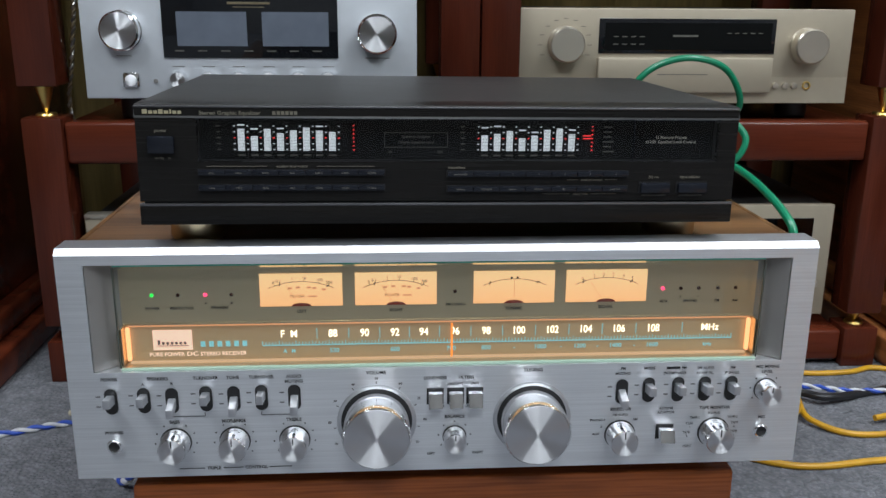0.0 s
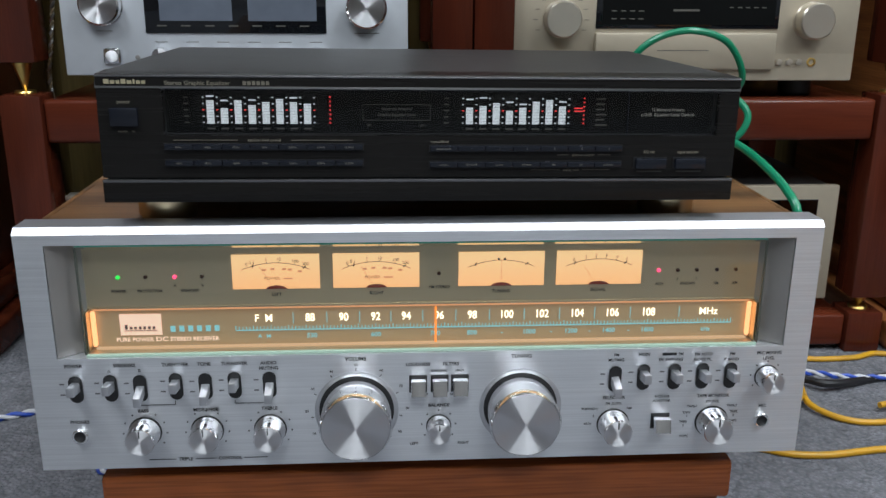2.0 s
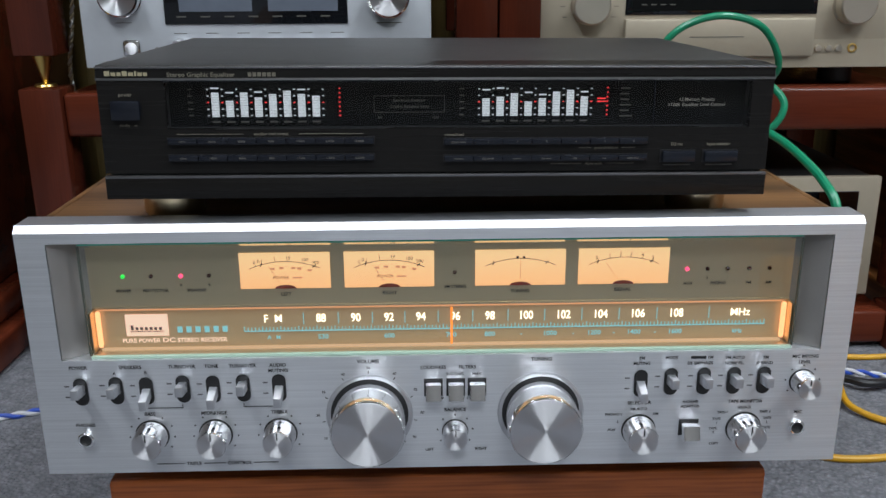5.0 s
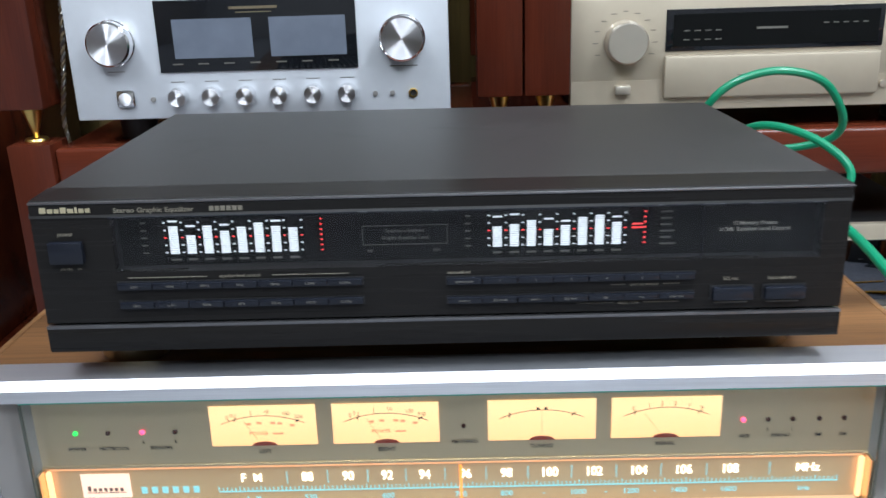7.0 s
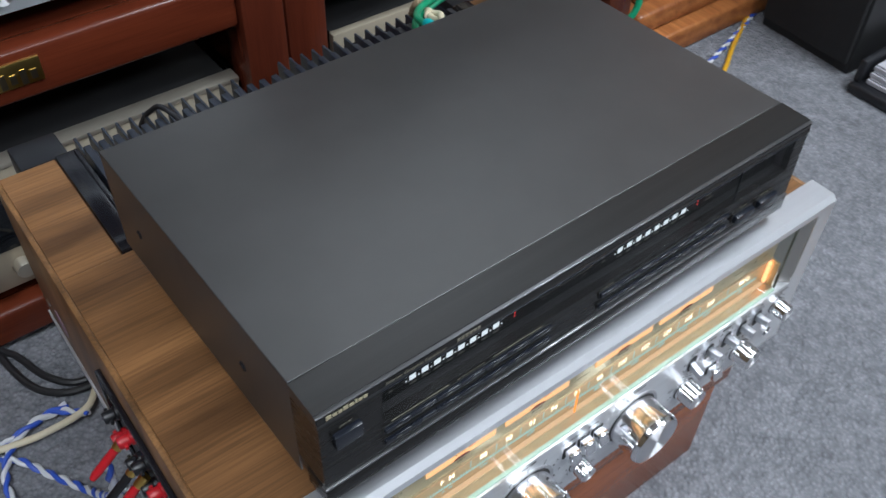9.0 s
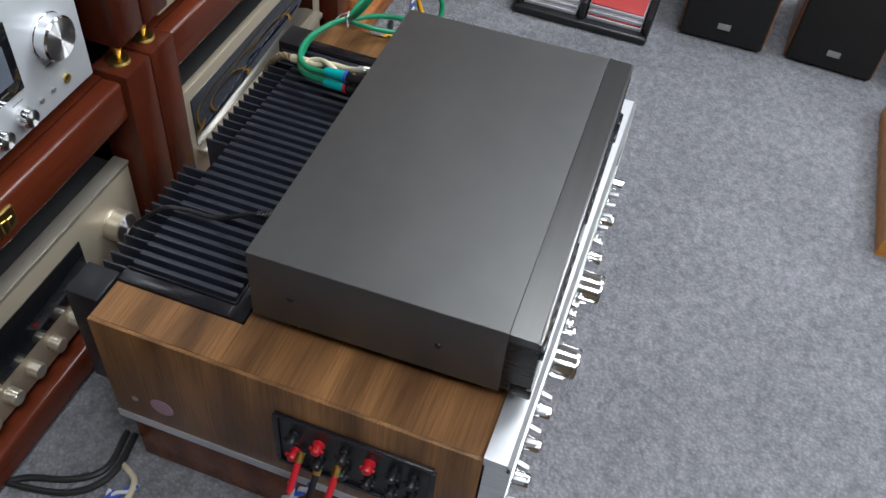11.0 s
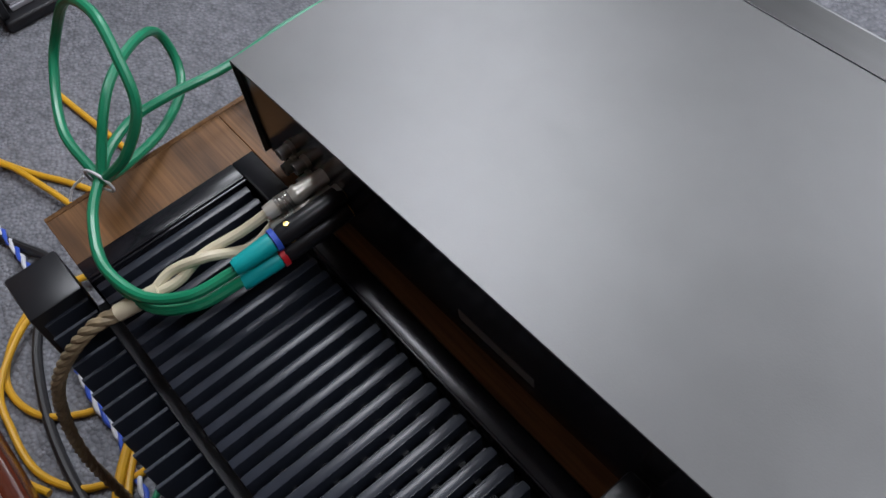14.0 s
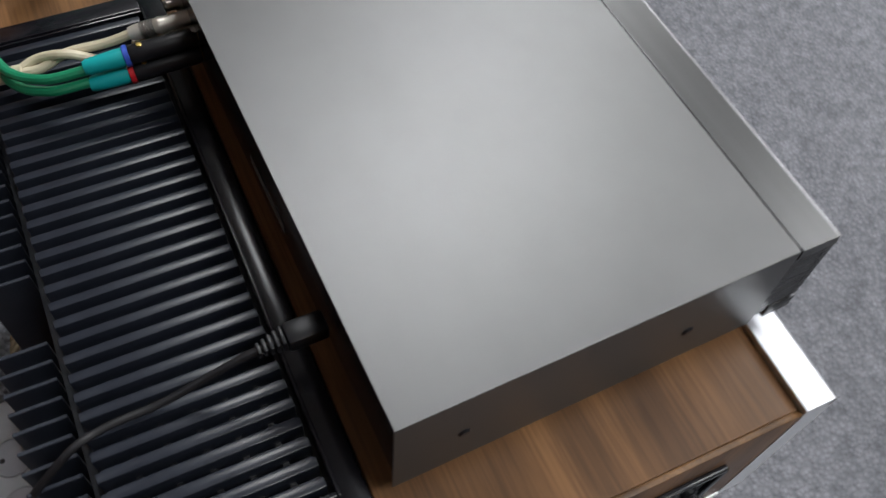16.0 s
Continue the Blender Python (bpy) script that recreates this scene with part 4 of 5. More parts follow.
def equaliser():
    e = thing("graphic_equaliser", EQ @ Matrix.Translation((0, 0, 0.1805)), "slim black graphic equaliser with white bar display, on the receiver", "equaliser")
    Z = -0.1805

    def bx(x0, x1, y0, y1, z0, z1, *a):
        return box(x0, x1, y0, y1, z0 + Z, z1 + Z, *a)

    # Added strip: the gap's bright line is put into its colour.
    part("lip_gap_glint", bx(-0.2130, 0.2090, 0.0276, 0.0286, 0.2786, 0.27965, 0.0002), LIP_GLINT, e, "pale thin strip painting the glint in the lip gap")
    # folded steel cover
    part("top_cover", join(bx(-0.215, 0.215, 0.0292, 0.2765, 0.2783, 0.2795, 0.0004), bx(-0.215, -0.2138, 0.0292, 0.2765, 0.1930, 0.2783), bx(0.2138, 0.215, 0.0292, 0.2765, 0.1930, 0.2783)),
         EQ_TOP, e, "dark grey steel cover", smooth=False)
    part("front_cheek", bx(-0.2149, -0.2130, 0.006, 0.0290, 0.2112, 0.2700), EQ_FACE, e, smooth=False)
    part("front_cheek", bx(0.2130, 0.2149, 0.006, 0.0290, 0.2112, 0.2700), EQ_FACE, e, smooth=False)
    part("base_cheek", bx(-0.2145, 0.2145, 0.0205, 0.0290, 0.2026, 0.2110), EQ_FACE, e, smooth=False)
    part("rear_panel", bx(-0.2137, 0.2137, 0.2715, 0.2735, 0.1965, 0.2782), GLOSS_PL, e, smooth=False)
    part("bottom_plate", bx(-0.2130, 0.2130, 0.0205, 0.2714, 0.1960, 0.2025), BLACK_PL, e, smooth=False)
    lip = bx(-0.2155, 0.2155, 0.0, 0.0284, 0.2700, 0.2797)
    for v in lip.verts:
        if v.co.y < 0.01 and v.co.z > 0.275 + Z:
            v.co.y, v.co.z = 0.003, 0.2790 + Z
    part("front_lip", lip, EQ_LIP, e, "dark metal front lip", smooth=False)
    part("lip_edge", bx(-0.2157, 0.2157, 0.0004, 0.0030, 0.2772, 0.2783, 0.0004), EQ_TRIM, e)
    f = part("front_panel", join(bx(-0.2150, 0.2150, 0.0005, 0.006, 0.2110, 0.2393), bx(-0.2150, -0.1737, 0.0005, 0.006, 0.2393, 0.2697),
                                 bx(0.2012, 0.2150, 0.0005, 0.006, 0.2393, 0.2697), bx(-0.2150, 0.2150, 0.0005, 0.006, 0.2697, 0.2768)), EQ_FACE, e, "charcoal front panel", smooth=False)
    part("display_tray", join(bx(-0.1760, -0.1738, 0.0062, 0.0115, 0.2370, 0.2720), bx(0.2013, 0.2035, 0.0062, 0.0115, 0.2370, 0.2720),
                              bx(-0.1738, 0.2013, 0.0062, 0.0115, 0.2370, 0.2392), bx(-0.1738, 0.2013, 0.0062, 0.0115, 0.2698, 0.2720)), DARK, f, smooth=False)
    pane = part("display_pane", bx(-0.1735, 0.2010, 0.0000, 0.0007, 0.2395, 0.2695), SMOKE_GLASS, f, "smoked display pane", smooth=False)
    pane.visible_shadow = False
    part("base_bar", bx(-0.2155, 0.2155, -0.0008, 0.020, 0.1942, 0.2085, 0.0008), EQ_FACE, e, "charcoal base bar")
    part("base_trim", bx(-0.2155, 0.2155, -0.0010, 0.004, 0.2078, 0.2096, 0.0005), EQ_TRIM, e)
    part("shadow_gap", bx(-0.2130, 0.2130, 0.004, 0.020, 0.2088, 0.2112), DARK, e, smooth=False)
    Y = 0.0

    def rel(z):
        return z + Z
    w = part("display_window", bx(-0.1760, 0.2035, -0.0002, 0.0020, 0.2370, 0.2720), EQ_WINDOW, f, "black fluorescent display", smooth=False)
    w.location = (0.0, 0.0118, -0.0022)
    part("window_frame", join(bx(-0.1743, 0.2018, -0.0006, 0.0006, 0.2695, 0.2701), bx(0.1372, 0.1377, -0.0005, 0.0006, 0.2395, 0.2695)), EQ_KEY, f, smooth=False)
    heights = [[0.92, 0.62, 0.95, 0.72, 0.88, 0.98, 0.86, 0.80], [0.70, 0.78, 0.86, 0.58, 0.66, 0.92, 0.98, 0.74]]
    peaks = [[1.0, 0.84, 0.0, 0.86, 0.0, 0.0, 0.95, 0.0], [0.92, 0.98, 0.0, 0.82, 0.74, 0.0, 0.0, 0.84]]
    first = None
    for side, x0 in enumerate((-0.1470, 0.0275)):
        for k in range(8):
            x = x0 + 0.0092 * k
            n = round(heights[side][k] * 16)
            for q in range(n):
                m = Matrix.Translation((x, 0, q * 0.00105))
                if first is None:
                    first = part("level_segment", bx(0, 0.0048, -0.0006, -0.0003, 0.2478, 0.24856), VFD, w, smooth=False)
                    first.matrix_basis = m
                else:
                    again(first, m, w)
            if peaks[side][k]:
                zp = 0.2478 + peaks[side][k] * 17 * 0.00105
                part("peak_segment", bx(x, x + 0.0050, -0.0006, -0.0003, zp, zp + 0.0009), VFD, w, smooth=False)
        for k in range(9):
            x = x0 + 0.0092 * k - 0.0021
            for q in range(5):
                z = 0.2482 + q * 0.0042
                part("display_dot", bx(x - 0.0007, x + 0.0005, -0.0006, -0.0003, z, z + 0.0007), VFD_RED if q == 2 else VFD_DOT, w, smooth=False)
        xr = x0 + 0.0820
        for q in range(7):
            part("display_dot", bx(xr - 0.0005, xr + 0.0006, -0.0006, -0.0003, 0.2480 + q * 0.0029, 0.2488 + q * 0.0029), VFD_RED, w, smooth=False)
        if side:
            for z in (0.2566, 0.2586):
                part("peak_segment", bx(xr - 0.0068, xr - 0.0010, -0.0006, -0.0003, z, z + 0.0007), VFD_RED, w, smooth=False)
        for k in range(8):
            bar(w, x0 + 0.0092 * k, x0 + 0.0092 * k + 0.0050, rel(0.2440), rel(0.2450), EQ_TEXT_DIM, -0.0003)
        for q in range(5):
            bar(w, x0 - 0.0150, x0 - 0.0120, rel(0.2482 + q * 0.0042), rel(0.2490 + q * 0.0042), EQ_TEXT_DIM, -0.0003)
    for q in range(6):
        bar(w, 0.1180, 0.1180 + (0.0085, 0.006, 0.0075, 0.006, 0.006, 0.0065)[q], rel(0.2470 + q * 0.0036), rel(0.2479 + q * 0.0036), EQ_TEXT_DIM, -0.0003)
    part("legend_frame", join(bx(-0.0430, 0.0030, -0.0005, -0.0002, 0.2502, 0.2505), bx(-0.0430, 0.0030, -0.0005, -0.0002, 0.2608, 0.2611),
                              bx(-0.0430, -0.0427, -0.0005, -0.0002, 0.2505, 0.2608), bx(0.0027, 0.0030, -0.0005, -0.0002, 0.2505, 0.2608)), EQ_TEXT_DIM, w, smooth=False)
    text(w, "Spectrum Analyzer", -0.020, rel(0.2580), 0.0019, EQ_TEXT_DIM, -0.0003)
    text(w, "Graphic Equalizer Level", -0.020, rel(0.2540), 0.0019, EQ_TEXT_DIM, -0.0003)
    text(w, "left", -0.039, rel(0.2470), 0.0016, EQ_TEXT_DIM, -0.0003)
    text(w, "right", -0.003, rel(0.2470), 0.0016, EQ_TEXT_DIM, -0.0003)
    text(w, "12 Memory Presets", 0.1690, rel(0.2580), 0.0021, EQ_TEXT_CLEAR, -0.0003)
    text(w, "\u00b112dB  Equalizer Level Control", 0.1690, rel(0.2546), 0.0021, EQ_TEXT_CLEAR, -0.0003)
    # maker's mark and model as plain bars
    for x0, x1, h in ((-0.2095, -0.2062, 0.0030), (-0.2054, -0.2026, 0.0022), (-0.2018, -0.1994, 0.0022), (-0.1986, -0.1956, 0.0030), (-0.1948, -0.1918, 0.0022),
                      (-0.1910, -0.1898, 0.0030), (-0.1890, -0.1864, 0.0022), (-0.1856, -0.1832, 0.0022)):
        bar(f, x0, x1, rel(0.2728), rel(0.2728 + h), GOLD_TEXT, 0.0005)
    text(f, "Stereo Graphic Equalizer", -0.1712, rel(0.2735), 0.0026, EQ_TEXT, 0.0002, "LEFT", wide=1.12)
    for k in range(6):
        bar(f, -0.1210 + 0.003 * k, -0.1188 + 0.003 * k, rel(0.2724), rel(0.2749), EQ_TEXT, 0.0005)
    text(f, "power", -0.1980, rel(0.2612), 0.0022, EQ_TEXT, 0.0002)
    text(f, "standby    on", -0.1975, rel(0.2420), 0.0015, EQ_TEXT, 0.0002)
    part("power_button", bx(-0.2070, -0.1890, -0.0035, 0.001, 0.2455, 0.2575, 0.0008), EQ_KEY, f, "blue-black power button")
    for row, (x0, x1, z) in enumerate([(-0.1738, -0.0430, 0.2318), (-0.1738, -0.0430, 0.2210), (0.0020, 0.1348, 0.2308), (0.0020, 0.1348, 0.2198)]):
        part("key_slot", bx(x0 - 0.0005, x1 + 0.0005, -0.0001, 0.0008, z - 0.0024, z + 0.0024), DARK, f, smooth=False)
        wd = (x1 - x0) / 7
        for k in range(7):
            key = part("key", bx(x0 + wd * k + 0.0002, x0 + wd * (k + 1) - 0.0002, -0.0022, 0.0004, z - 0.0019, z + 0.0019, 0.0005), EQ_KEY, f)
            lab = (("63Hz", "160Hz", "400Hz", "1kHz", "2.5kHz", "6.3kHz", "12.5kHz"), ("63Hz", "160Hz", "400Hz", "1kHz", "2.5kHz", "6.3kHz", "12.5kHz"),
                   ("preset mode", "1", "2", "3", "4", "5", "6"), ("memory", "EQ on/off", "reverse", "EQ level", "flat", "rec", "peak hold"))[row][k]
            text(key, lab, x0 + wd * (k + 0.5), rel(z), 0.0013, EQ_TEXT_DIM, -0.0024)
    text(f, "equalizer level control", -0.1085, rel(0.2362), 0.0017, EQ_TEXT, 0.0002)
    for x0, x1 in ((-0.168, -0.126), (-0.091, -0.050)):
        bar(f, x0, x1, rel(0.2360), rel(0.2363), EQ_TEXT, 0.0005)
    text(f, "manual/fixed", 0.0025, rel(0.2352), 0.0017, EQ_TEXT, 0.0002, "LEFT")
    text(f, "spectrum analyzer", 0.108, rel(0.2262), 0.0015, EQ_TEXT, 0.0002)
    text(f, "display mode", 0.100, rel(0.2158), 0.0015, EQ_TEXT, 0.0002)
    for x0, x1, z in ((0.090, 0.098, 0.2262), (0.118, 0.127, 0.2262), (0.072, 0.092, 0.2158), (0.108, 0.127, 0.2158)):
        bar(f, x0, x1, rel(z - 0.0001), rel(z + 0.0002), EQ_TEXT, 0.0005)
    text(f, "EQ rec", 0.1545, rel(0.2282), 0.0019, EQ_TEXT, 0.0002)
    text(f, "input selector", 0.1820, rel(0.2282), 0.0019, EQ_TEXT, 0.0002)
    for x in (0.1553, 0.1833):
        part("button_slot", bx(x - 0.0117, x + 0.0117, -0.0001, 0.0008, 0.2163, 0.2247), DARK, f, smooth=False)
        part("selector_button", bx(x - 0.0108, x + 0.0108, -0.0040, 0.0004, 0.2170, 0.2240, 0.0008), EQ_KEY, f)
        bar(f, x - 0.009, x + 0.009, rel(0.2143), rel(0.2150), EQ_TEXT_DIM, 0.0005)
    # cover screws on the sides, sockets at the back
    for s in (-1, 1):
        for y in (0.09, 0.235):
            part("cover_screw", lathe([(0, 0.0016), (0.003, 0.0013), (0.004, 0)], 16, Matrix.Translation((s * 0.215, y, 0.232 + Z)) @ Matrix.Rotation(radians(90 * s), 4, "Y")), BLACK_PL, e)
    for x in (0.1715, 0.1550, 0.1385, 0.1220):
        for z in (0.232, 0.217):
            m = Matrix.Translation((x, 0.2735, z + Z)) @ Matrix.Rotation(radians(-90), 4, "X")
            part("rca_socket", lathe([(0.0052, 0), (0.0052, 0.003), (0.0042, 0.003), (0.0042, 0.0105), (0.003, 0.0105), (0.003, 0.004), (0, 0.004)], 20, m), STEEL, e)
    part("rating_label", bx(-0.045, 0.015, 0.2736, 0.2739, 0.212, 0.222), EQ_TEXT_DIM, e, smooth=False)
    for x in (-0.184, 0.184):
        for y in (0.045, 0.235):
            part("foot", lathe([(0, -0.0062), (0.0185, -0.0062), (0.0205, -0.0030), (0.0205, 0.0145), (0.0190, 0.0160), (0, 0.0160)], 40, Matrix.Translation((x, y, -0.0002))), FOOT_GOLD, e, "gold foot")
    return e


# ---- stand and racks ----
def stand():
    t = thing("low_stand", None, "low cherry-lacquered wooden stand under the receiver", "stand")
    part("top", box(-0.243, 0.236, 0.008, 0.470, -0.045, -0.0122, 0.004), CHERRY_STAND, t)
    part("apron", box(-0.236, 0.229, 0.014, 0.464, FLOOR, -0.045, 0.003), CHERRY_STAND, t)
    return t


def cone(parent, x, y, z0, z1):
    c = part("brass_cone", lathe([(0, z0), (0.002, z0 + 0.001), (0.0115, z1 - 0.004), (0.0125, z1), (0, z1)], 28, Matrix.Translation((x, y, 0))), BRASS, parent, "polished brass spike")
    part("spike_cup", lathe([(0.0135, z0 - 0.0027), (0.0140, z0 - 0.001), (0.0125, z0 + 0.0015), (0, z0 + 0.0018)], 28, Matrix.Translation((x, y, 0))), BRASS, parent)


def rack(x0, x1, name_plate):
    """One bay: a low module with a rail and shelf, and the posts of the next module standing on brass spikes."""
    t = thing("hifi_rack", None, "cherry-lacquered wooden hi-fi rack on brass spikes", "rack", "hi-fi racks side by side")
    pw, yf, yb = 0.053, 0.586, 1.06
    for x in (x0, x1 - pw):
        for y in (yf, yb - pw):
            part("base_post", box(x + 0.0005, x + pw - 0.0005, y, y + pw, FLOOR, -0.1190, 0.0025), CHERRY, t)
            part("post", box(x + 0.0005, x + pw - 0.0005, y, y + pw, -0.0960, 0.1960, 0.0025), CHERRY, t)
            part("upper_post", box(x + 0.0005, x + pw - 0.0005, y, y + pw, 0.2370, 0.78, 0.0025), CHERRY, t)
            cone(t, x + pw / 2, y + pw / 2, 0.1985, 0.2372)
            cone(t, x + pw / 2, y + pw / 2, -0.1165, -0.0958)
    for z1, z0 in ((0.1900, 0.1330), (-0.1230, -0.1720), (0.78, 0.70)):
        part("rail", box(x0 + pw, x1 - pw, yf + 0.006, yf + 0.036, z0, z1, 0.006, 3), CHERRY_X, t)
        part("rail", box(x0 + pw, x1 - pw, yb - 0.036, yb - 0.006, z0, z1, 0.004), CHERRY_X, t)
        part("shelf", box(x0 + pw, x1 - pw, yf + 0.036, yb - 0.036, z1 - 0.022, z1 - 0.002, 0.001), CHERRY_X, t)
    if name_plate:
        p = part("name_plate", box(name_plate - 0.024, name_plate + 0.024, yf + 0.0025, yf + 0.0065, 0.1520, 0.1790, 0.001), BRASS, t, "embossed brass plate")
        for k in range(4):
            part("emboss", box(name_plate - 0.018 + 0.010 * k, name_plate - 0.012 + 0.010 * k, yf + 0.0015, yf + 0.003, 0.154 + 0.003 * (k % 2), 0.170 - 0.003 * (k % 2)), FOOT_GOLD, p)
    return t


def feet(parent, x0, x1, y0, y1, z0, z1):
    for x in (x0 + 0.05, x1 - 0.05):
        for y in (y0 + 0.06, y1 - 0.05):
            part("foot", lathe([(0.020, z0), (0.022, z0 + 0.003), (0.022, z1), (0, z1)], 28, Matrix.Translation((x, y, 0))), BLACK_RUB, parent)


def turned_knob(parent, x, y, z, r, depth, side, face, name="knob"):
    k = part(name, lathe([(r * 1.04, 0), (r * 1.04, 0.003), (r, 0.004), (r, depth - 0.002), (r * 0.92, depth)], 56, front(x, y, z)), side, parent)
    part("knob_face", lathe([(0, 0), (r * 0.92, 0)], 56), face, k).matrix_basis = front(x, y - depth, z)
    return k


def silver_amplifier():
    t = thing("silver_amplifier", None, "silver amplifier with two meters behind dark glass on the shelf", "amplifier")
    x0, x1, y, z0, z1 = -0.438, 0.001, 0.604, 0.2200, 0.398
    part("faceplate", box(x0, x1, y, y + 0.012, z0, z1, 0.002), SILVER_FACE, t, "pale silver faceplate")
    part("case", box(x0 + 0.004, x1 - 0.004, y + 0.0122, y + 0.40, z0 + 0.004, z1 - 0.004, 0.002), AMP_BLACK, t)
    d = part("meter_window", box(-0.333, -0.104, y - 0.002, y + 0.002, 0.2735, 0.3540, 0.0008), DISPLAY, t, "dark glass meter window")
    for a, b in ((-0.314, -0.223), (-0.203, -0.116)):
        part("meter", box(a, b, y - 0.0024, y - 0.0019, 0.2890, 0.3330), METER_PALE, d, "pale meter behind glass", smooth=False)
    for k in range(7):
        bar(d, -0.318 + 0.030 * k, -0.306 + 0.030 * k, 0.2820, 0.2835, EQ_TEXT_DIM, y - 0.002)
    bar(d, -0.247, -0.192, 0.3425, 0.3455, FOOT_GOLD, y - 0.002)
    bar(d, -0.240, -0.199, 0.3385, 0.3395, FOOT_GOLD, y - 0.002)
    turned_knob(t, -0.385, y, 0.3085, 0.0252, 0.018, CHROME, SPUN, "selector_knob")
    turned_knob(t, -0.052, y, 0.3055, 0.0252, 0.018, CHROME, SPUN, "volume_knob")
    for k in range(6):
        kx = -0.315 + 0.0394 * k
        turned_knob(t, kx, y, 0.2455, 0.0108, 0.014, CHROME, SPUN, "tone_knob")
        bar(t, kx - 0.008, kx + 0.008, 0.2620, 0.2628, EQ_TEXT_DIM, y)
    part("power_button", box(-0.388, -0.367, y - 0.004, y, 0.2345, 0.2545, 0.003), CHROME, t)
    part("power_button_cap", lathe([(0.0075, 0.0), (0.0075, 0.003), (0.0, 0.004)], 28, front(-0.3775, y - 0.004, 0.2445)), SPUN, t)
    for x in (-0.346, -0.086, -0.066):
        part("small_button", lathe([(0.003, 0), (0.003, 0.002), (0, 0.0026)], 16, front(x, y, 0.2430)), GREY_METAL, t)
    part("phones_jack", lathe([(0.0055, 0), (0.0055, 0.002), (0.004, 0.0024), (0.0035, 0.0), (0, 0.0)], 24, front(-0.042, y, 0.2425)), BRASS, t)
    part("phones_hole", lathe([(0, 0.0004), (0.0036, 0.0004)], 16, front(-0.042, y, 0.2425)), DARK, t)
    bar(t, -0.068, -0.036, 0.2735, 0.2745, EQ_TEXT_DIM, y)
    bar(t, -0.395, -0.375, 0.2755, 0.2763, EQ_TEXT_DIM, y)
    feet(t, x0, x1, y, y + 0.40, 0.1882, z0 + 0.004)


def champagne_amplifier():
    t = thing("champagne_amplifier", pose(0, -0.014, 0.005), "champagne-gold amplifier with dark display and drop-down flap", "amplifier")
    x0, x1, y, z0, z1 = 0.140, 0.604, 0.620, 0.2080, 0.336
    part("faceplate", box(x0, x1, y, y + 0.012, z0, z1, 0.002), CHAMPAGNE, t, "champagne faceplate")
    part("case", box(x0 + 0.004, x1 - 0.004, y + 0.0122, y + 0.42, z0 + 0.004, z1 - 0.003, 0.002), AMP_BLACK, t)
    part("lower_band", box(x0 + 0.001, x1 - 0.001, y - 0.0006, y + 0.001, z0 + 0.001, 0.2440), CHAMPAGNE, t, smooth=False)
    d = part("display_window", box(0.2480, 0.4940, y - 0.0015, y + 0.002, 0.2760, 0.3225, 0.0008), DISPLAY, t, "dark display window")
    part("display_inner", box(0.2560, 0.4880, y - 0.0021, y - 0.0015, 0.2810, 0.3170), EQ_WINDOW, d, smooth=False)
    for k in range(8):
        bar(d, 0.268 + 0.012 * (k % 4), 0.275 + 0.012 * (k % 4), 0.2880 + 0.010 * (k // 4), 0.2893 + 0.010 * (k // 4), EQ_TEXT_DIM, y - 0.0021)
    bar(d, 0.350, 0.385, 0.2985, 0.3010, EQ_TEXT_DIM, y - 0.0021)
    for k in range(5):
        bar(d, 0.425 + 0.011 * k, 0.431 + 0.011 * k, 0.3030, 0.3042, EQ_TEXT_DIM, y - 0.0021)
    part("flap", box(0.2470, 0.4920, y - 0.008, y + 0.001, 0.2230, 0.2715, 0.003), CHAMPAGNE, t, "champagne drop-down flap")
    bar(t, 0.330, 0.400, 0.2480, 0.2490, EQ_TEXT_DIM, y - 0.008)
    turned_knob(t, 0.2020, y, 0.2880, 0.0235, 0.022, CHAMP_PALE, CHAMP_PALE, "selector_knob")
    turned_knob(t, 0.5390, y, 0.2870, 0.0235, 0.022, CHAMP_PALE, CHAMP_PALE, "volume_knob")
    for q in range(11):
        a = -2.0 + 4.0 * q / 10
        bar(t, 0.2020 + 0.034 * math.sin(a) - 0.003, 0.2020 + 0.034 * math.sin(a) + 0.003, 0.288 + 0.034 * math.cos(a) - 0.0004, 0.288 + 0.034 * math.cos(a) + 0.0004, EQ_TEXT_DIM, y)
    part("power_lever", box(0.191, 0.209, y - 0.010, y, 0.2290, 0.2395, 0.002), CHAMP_PALE, t)
    for x in (0.500, 0.514, 0.527):
        part("small_button", lathe([(0.0042, 0), (0.0042, 0.004), (0, 0.0046)], 20, front(x, y, 0.2330)), CHAMP_PALE, t)
    part("phones_jack", lathe([(0.006, 0), (0.006, 0.002), (0.004, 0.0024), (0.0038, 0.0), (0, 0.0)], 24, front(0.545, y, 0.2330)), BRASS, t)
    feet(t, x0, x1, y, y + 0.42, 0.1832, z0 + 0.004)


